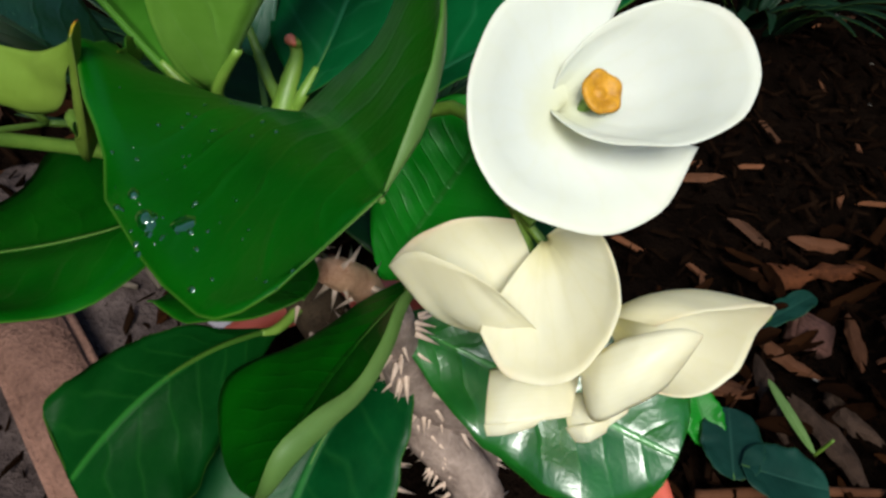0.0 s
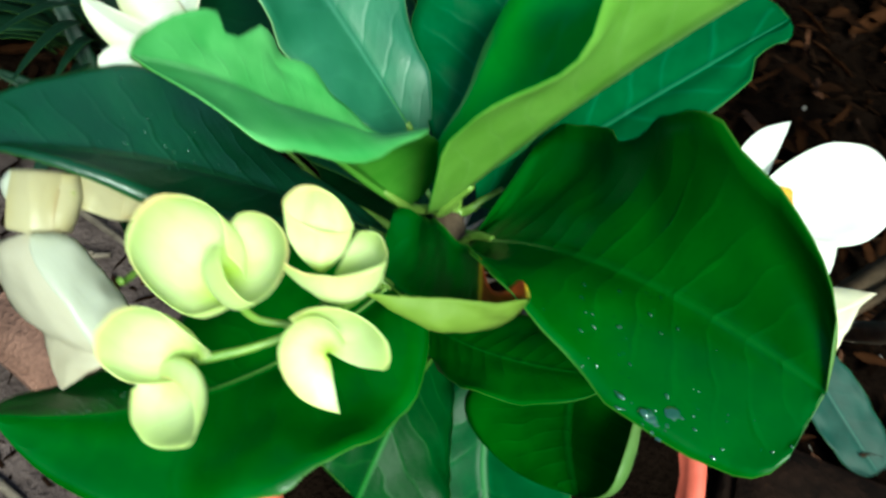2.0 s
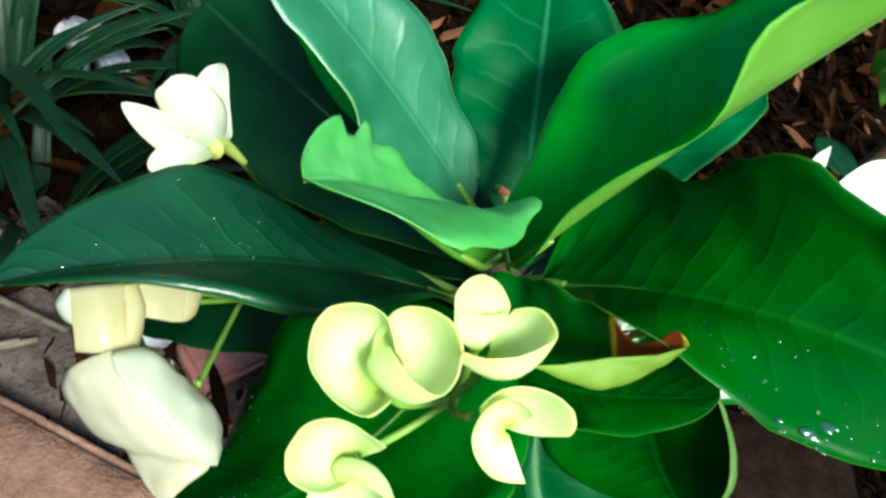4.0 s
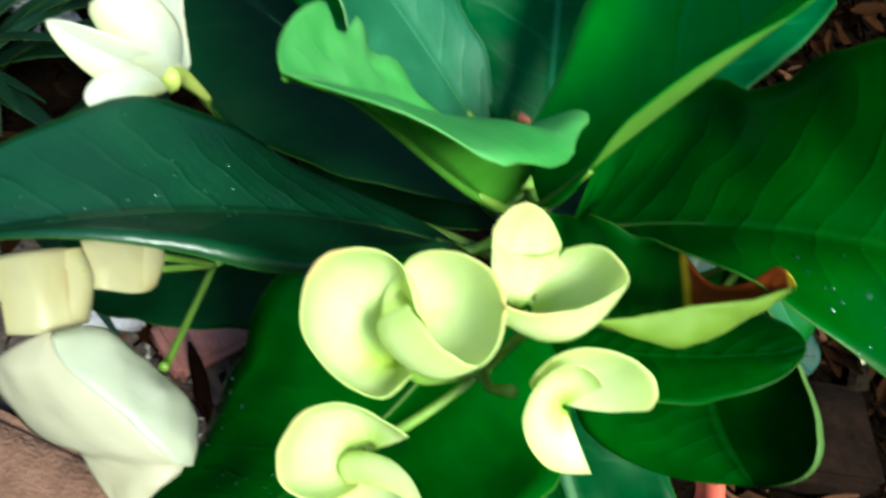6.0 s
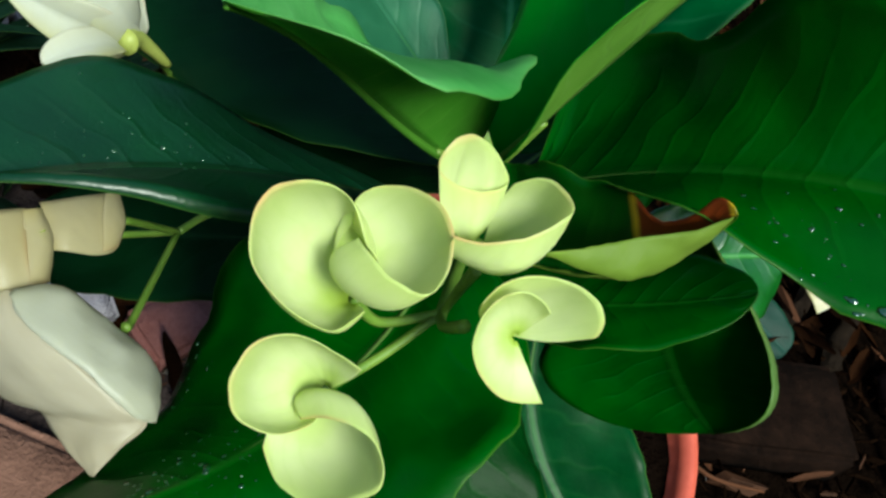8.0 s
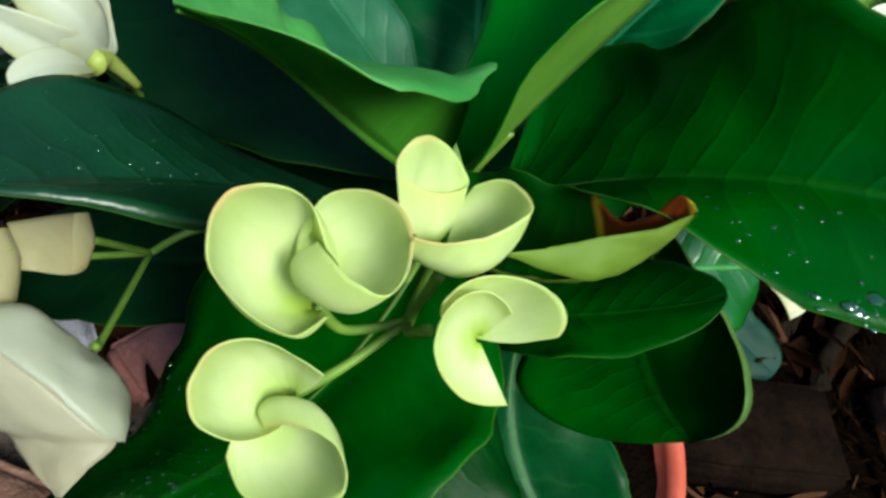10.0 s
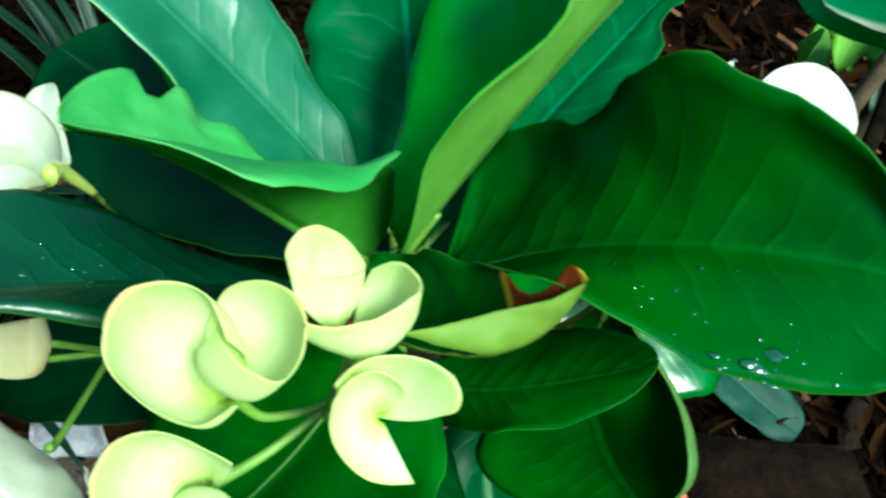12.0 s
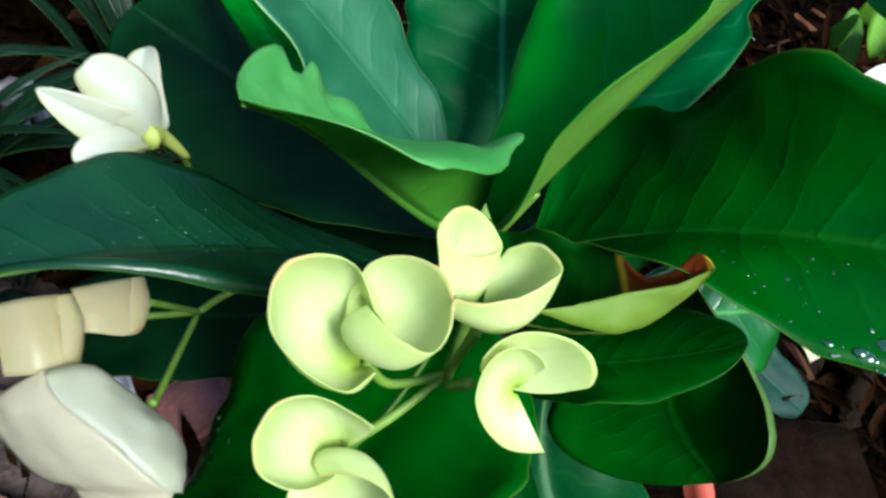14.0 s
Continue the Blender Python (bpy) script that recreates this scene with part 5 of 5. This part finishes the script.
leaf(neighbour, (0.0978, 0.1719, 0.5074), (0.2345, 0.1708, 0.5600), (-0.2, -0.5, 0.85), 0.050, mats=(LEAF_CHEWED, LEAF_CHEWED), label="large blue-green leaf with a chewed pale edge", wave=(0.1, 2, 0), fold=(6, 2, 10, 10), shape=(0.35, 0.4))
leaf(neighbour, (0.0990, 0.1953, 0.4905), (0.2531, 0.2057, 0.5409), (-0.2, -0.5, 0.85), 0.055, mats=(LEAF_FRESH, UNDER), wave=(0.1, 2, 1), shape=(0.5, 0.5))
leaf(neighbour, (0.2992, 0.2787, 0.4323), (0.2193, 0.2735, 0.4518), (-0.1, -0.5, 0.85), 0.035, mats=(LEAF_COOL, UNDER), shape=(0.8, 0.5))

# ---- unseen hedge, added to block low sky light ----
def unseen_hedge_mesh(count, seed):
    """Unseen leafy ring that blocks low sky light: two heights of leaves, lumpy bank."""
    rnd = random.Random(seed)
    verts, faces = [], []
    ring, rows = 72, 14
    for j in range(rows):
        z = 1.5 * j / (rows - 1)
        for i in range(ring):
            a = 2 * math.pi * i / ring
            r = 2.45 + 0.35 * noise.noise(Vector((math.cos(a) * 3, math.sin(a) * 3, z * 2))) - 0.35 * (z / 1.5) ** 2
            verts.append((r * math.cos(a), r * math.sin(a) + 0.2, z + 0.25 * noise.noise(Vector((math.cos(a) * 5, math.sin(a) * 5, 7))) * z / 1.5))
    for j in range(rows - 1):
        for i in range(ring):
            faces.append((j * ring + i, j * ring + (i + 1) % ring, (j + 1) * ring + (i + 1) % ring, (j + 1) * ring + i))
    for _ in range(count):
        a, z = rnd.uniform(0, 2 * math.pi), rnd.uniform(0.02, 1.5)
        r = 2.3 - 0.35 * (z / 1.5) ** 2 + rnd.uniform(-0.25, 0.2)
        p = Vector((r * math.cos(a), r * math.sin(a) + 0.2, z))
        d = Vector((rnd.uniform(-1, 1), rnd.uniform(-1, 1), rnd.uniform(-0.8, 0.6))).normalized() * rnd.uniform(0.05, 0.11)
        s = d.cross(Vector((rnd.uniform(-1, 1), rnd.uniform(-1, 1), 1))).normalized() * d.length * 0.25
        off = len(verts)
        verts += [p, p + d * 0.45 + s, p + d, p + d * 0.45 - s]
        faces.append((off, off + 1, off + 2, off + 3))
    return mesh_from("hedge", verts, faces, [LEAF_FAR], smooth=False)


tagged(new("hedge", unseen_hedge_mesh(6000, 91)), "unseen leafy hedge added round the corner to block low sky", "hedge", kind="stuff")

# ---- weeds and scraps on the ground ----
def low_leaf(stem_foot, spans, label, width, mats, shape=(0.4, 0.4), wave=(0.06, 2.0, 0)):
    """A weed with a few broad leaves close to the soil."""
    ob = thing("weed", stem_foot, label, "weed")
    top = Vector(stem_foot) + Vector((0, 0, 0.03))
    part("stem", tube([Vector(stem_foot), top], [0.002, 0.0015], 6, STALK), ob)
    for k, (root, tip) in enumerate(spans):
        leaf(ob, root, tip, (-0.25 + 0.4 * k, -0.3, 1), width, mats=mats, wave=wave, fold=(10, 6, 8, 3), shape=shape)
    return ob


low_leaf((0.1176, 0.3811, 0.0100), [((0.1097, 0.3650, 0.0450), (0.1630, 0.4244, 0.0350)), ((0.1160, 0.3536, 0.0400), (0.0678, 0.3971, 0.0400))], "blue-green weed with two broad leaves in the mulch", 0.052, (LEAF_BLUE, UNDER))
low_leaf((0.0201, 0.5061, 0.0100), [((0.0198, 0.4894, 0.0300), (0.0220, 0.5720, 0.0350))], "small blue-green weed beside a brick piece", 0.026, (LEAF_BLUE, UNDER), (0.5, 0.3), (0.12, 2.5, 0))
low_leaf((0.0851, 0.3739, 0.0100), [((0.0858, 0.3653, 0.0300), (0.0419, 0.3733, 0.0500))], "small bright green weed under the plant", 0.034, (LEAF_FRESH, UNDER))
low_leaf((0.1355, 0.4593, 0.0100), [((0.1351, 0.4427, 0.0300), (0.0659, 0.4512, 0.0400))], "narrow green grass blade on the mulch", 0.009, (UNDER, UNDER), (0.5, 0.5), (0.02, 1, 0))
weed = thing("weed", (0.2509, 0.4459, 0.0000), "blue-green weed with one long toothed leaf", "weed")
part("stem", tube([(0.2509, 0.4459, 0.0000), (0.2378, 0.3956, 0.0500)], [0.002, 0.0015], 6, STALK), weed)
leaf(weed, (0.2378, 0.3956, 0.0500), (0.3731, 0.3487, 0.0300), (-0.1, -0.35, 1), 0.058, mats=(LEAF_BLUE, UNDER), wave=(0.06, 2.6, 0), fold=(8, 4, 8, 4), shape=(0.35, 0.3))


def twig(points, r, label, mat=None):
    ob = new("twig", tube(points, [r * (1 - 0.4 * k / (len(points) - 1)) for k in range(len(points))], 7, mat or TWIG))
    return tagged(ob, label, "twig", "twigs on the ground")


twig([(0.1083, 0.3273, 0.0200), (0.1468, 0.4014, 0.0250), (0.2004, 0.4958, 0.0200)], 0.006, "reddish brown stick lying on the mulch", CHIP)
for stick, r in (([(-0.282, -0.082, 0.016), (-0.197, -0.089, 0.020), (-0.119, -0.092, 0.018)], 0.0035), ([(-0.187, -0.158, 0.016), (-0.126, -0.154, 0.018)], 0.004), ([(-0.313, -0.026, 0.02), (-0.280, 0.011, 0.024)], 0.0035), ([(-0.361, 0.023, 0.03), (-0.254, 0.034, 0.032)], 0.004)):
    twig(stick, r, "pale brown dry stick on the soil by the bricks")

def chip(a, b, width, thick, seed, label, mat):
    """A split, ragged splinter of wood lying between two points."""
    a, b = Vector(a), Vector(b)
    along = b - a
    rnd = random.Random(seed)
    verts, faces, n = [], [], 8
    bend = rnd.uniform(-0.25, 0.25)
    for k in range(n):
        u = k / (n - 1)
        w = width / 2 * (0.25 + 0.75 * min(1.0, 4.5 * u, 3.0 * (1 - u))) * rnd.uniform(0.75, 1.15)
        h = thick / 2 * (0.4 + 0.6 * min(1.0, 6 * u, 4 * (1 - u)))
        mid = bend * width * math.sin(u * math.pi) + rnd.uniform(-0.08, 0.08) * width
        x = along.length * (u - 0.5)
        for sy, sz in ((-1, -0.2), (-0.55, -1), (0.6, -1), (1, 0.1), (0.45, 0.9), (-0.15, 1.1), (-0.7, 0.6)):
            verts.append((x + rnd.uniform(-0.06, 0.06) * width * (1 + 3 * (k in (0, n - 1))), mid + sy * w * rnd.uniform(0.85, 1.1), sz * h * rnd.uniform(0.7, 1.2)))
    for k in range(n - 1):
        for c in range(7):
            d = (c + 1) % 7
            faces.append((k * 7 + c, k * 7 + d, k * 7 + 7 + d, k * 7 + 7 + c))
    faces.append(tuple(range(6, -1, -1)))
    faces.append(tuple((n - 1) * 7 + c for c in range(7)))
    ob = new("wood_chip", mesh_from("wood_chip", verts, faces, [mat], smooth=False))
    ob.matrix_world = Matrix.Translation((a + b) / 2) @ along.to_track_quat("X", "Z").to_matrix().to_4x4()
    return tagged(ob, label, "wood chip", "wood chips on the mulch")


chip((-0.0305, 0.5554, 0.0120), (0.0024, 0.6117, 0.0160), 0.034, 0.014, 11, "broad rust-brown chip of wood on mulch", WOOD_RUST)
chip((-0.0014, 0.6071, 0.0180), (0.0272, 0.6827, 0.0160), 0.022, 0.014, 12, "long rust-brown chip of wood on mulch", WOOD_RUST)
chip((0.0287, 0.5011, 0.0120), (0.0867, 0.5211, 0.0140), 0.017, 0.012, 13, "narrow rust-brown splinter of wood on mulch", CHIP)
chip((0.0960, 0.5184, 0.0120), (0.1587, 0.5191, 0.0160), 0.024, 0.016, 14, "weathered pale brown stick on mulch", WOOD_PALE)
chip((0.0869, 0.4794, 0.0140), (0.1846, 0.4694, 0.0180), 0.026, 0.016, 15, "weathered pale brown stick on mulch", WOOD_PALE)
chip((0.0383, 0.4850, 0.0140), (0.1134, 0.4394, 0.0160), 0.020, 0.013, 16, "weathered pale brown stick on mulch", WOOD_PALE)
chip((0.0339, 0.4130, 0.0120), (0.0659, 0.4471, 0.0140), 0.020, 0.013, 17, "dark brown chip of wood on mulch", CHIP)
chip((-0.0468, 0.6350, 0.0120), (-0.0060, 0.6820, 0.0140), 0.020, 0.012, 18, "dark brown chip of wood on mulch", CHIP)
chip((0.0523, 0.6103, 0.0120), (0.1041, 0.5697, 0.0140), 0.018, 0.012, 19, "dark brown chip of wood on mulch", CHIP)
chip((0.3712, 0.3547, 0.0120), (0.4155, 0.4871, 0.0160), 0.024, 0.014, 20, "dark brown stick on mulch, shade in its colour", SHADE_WOOD)
chip((0.4269, 0.3627, 0.0120), (0.4433, 0.4318, 0.0160), 0.026, 0.014, 21, "dark brown stick on mulch, shade in its colour", SHADE_WOOD)
chip((0.5194, 0.4943, 0.0180), (0.5496, 0.5834, 0.0220), 0.034, 0.012, 22, "ochre strip of bark on mulch", CHIP)
twig([(0.2761, 0.2074, 0.0200), (0.3123, 0.1826, 0.0300), (0.3743, 0.1994, 0.0200)], 0.0025, "thin curved brown twig beside the pot", CHIP)
twig([(-0.3891, 0.0742, 0.0200), (-0.3357, 0.0780, 0.0300)], 0.005, "pale dry stick on the soil")
twig([(-0.3023, -0.0140, 0.0200), (-0.2707, 0.0199, 0.0200)], 0.004, "pale dry stick on the soil")
twig([(0.4310, 0.3942, 0.0200), (0.4510, 0.4577, 0.0350), (0.5061, 0.5455, 0.0250), (0.5550, 0.5975, 0.0400), (0.6832, 0.7640, 0.0300)], 0.011, "twisted grey-brown dry branch lying on mulch", SHADE_WOOD)
twig([(0.4406, 0.4206, 0.0200), (0.5096, 0.5330, 0.0200), (0.5681, 0.5719, 0.0300)], 0.007, "thin grey-brown dry branch lying on mulch", SHADE_WOOD)
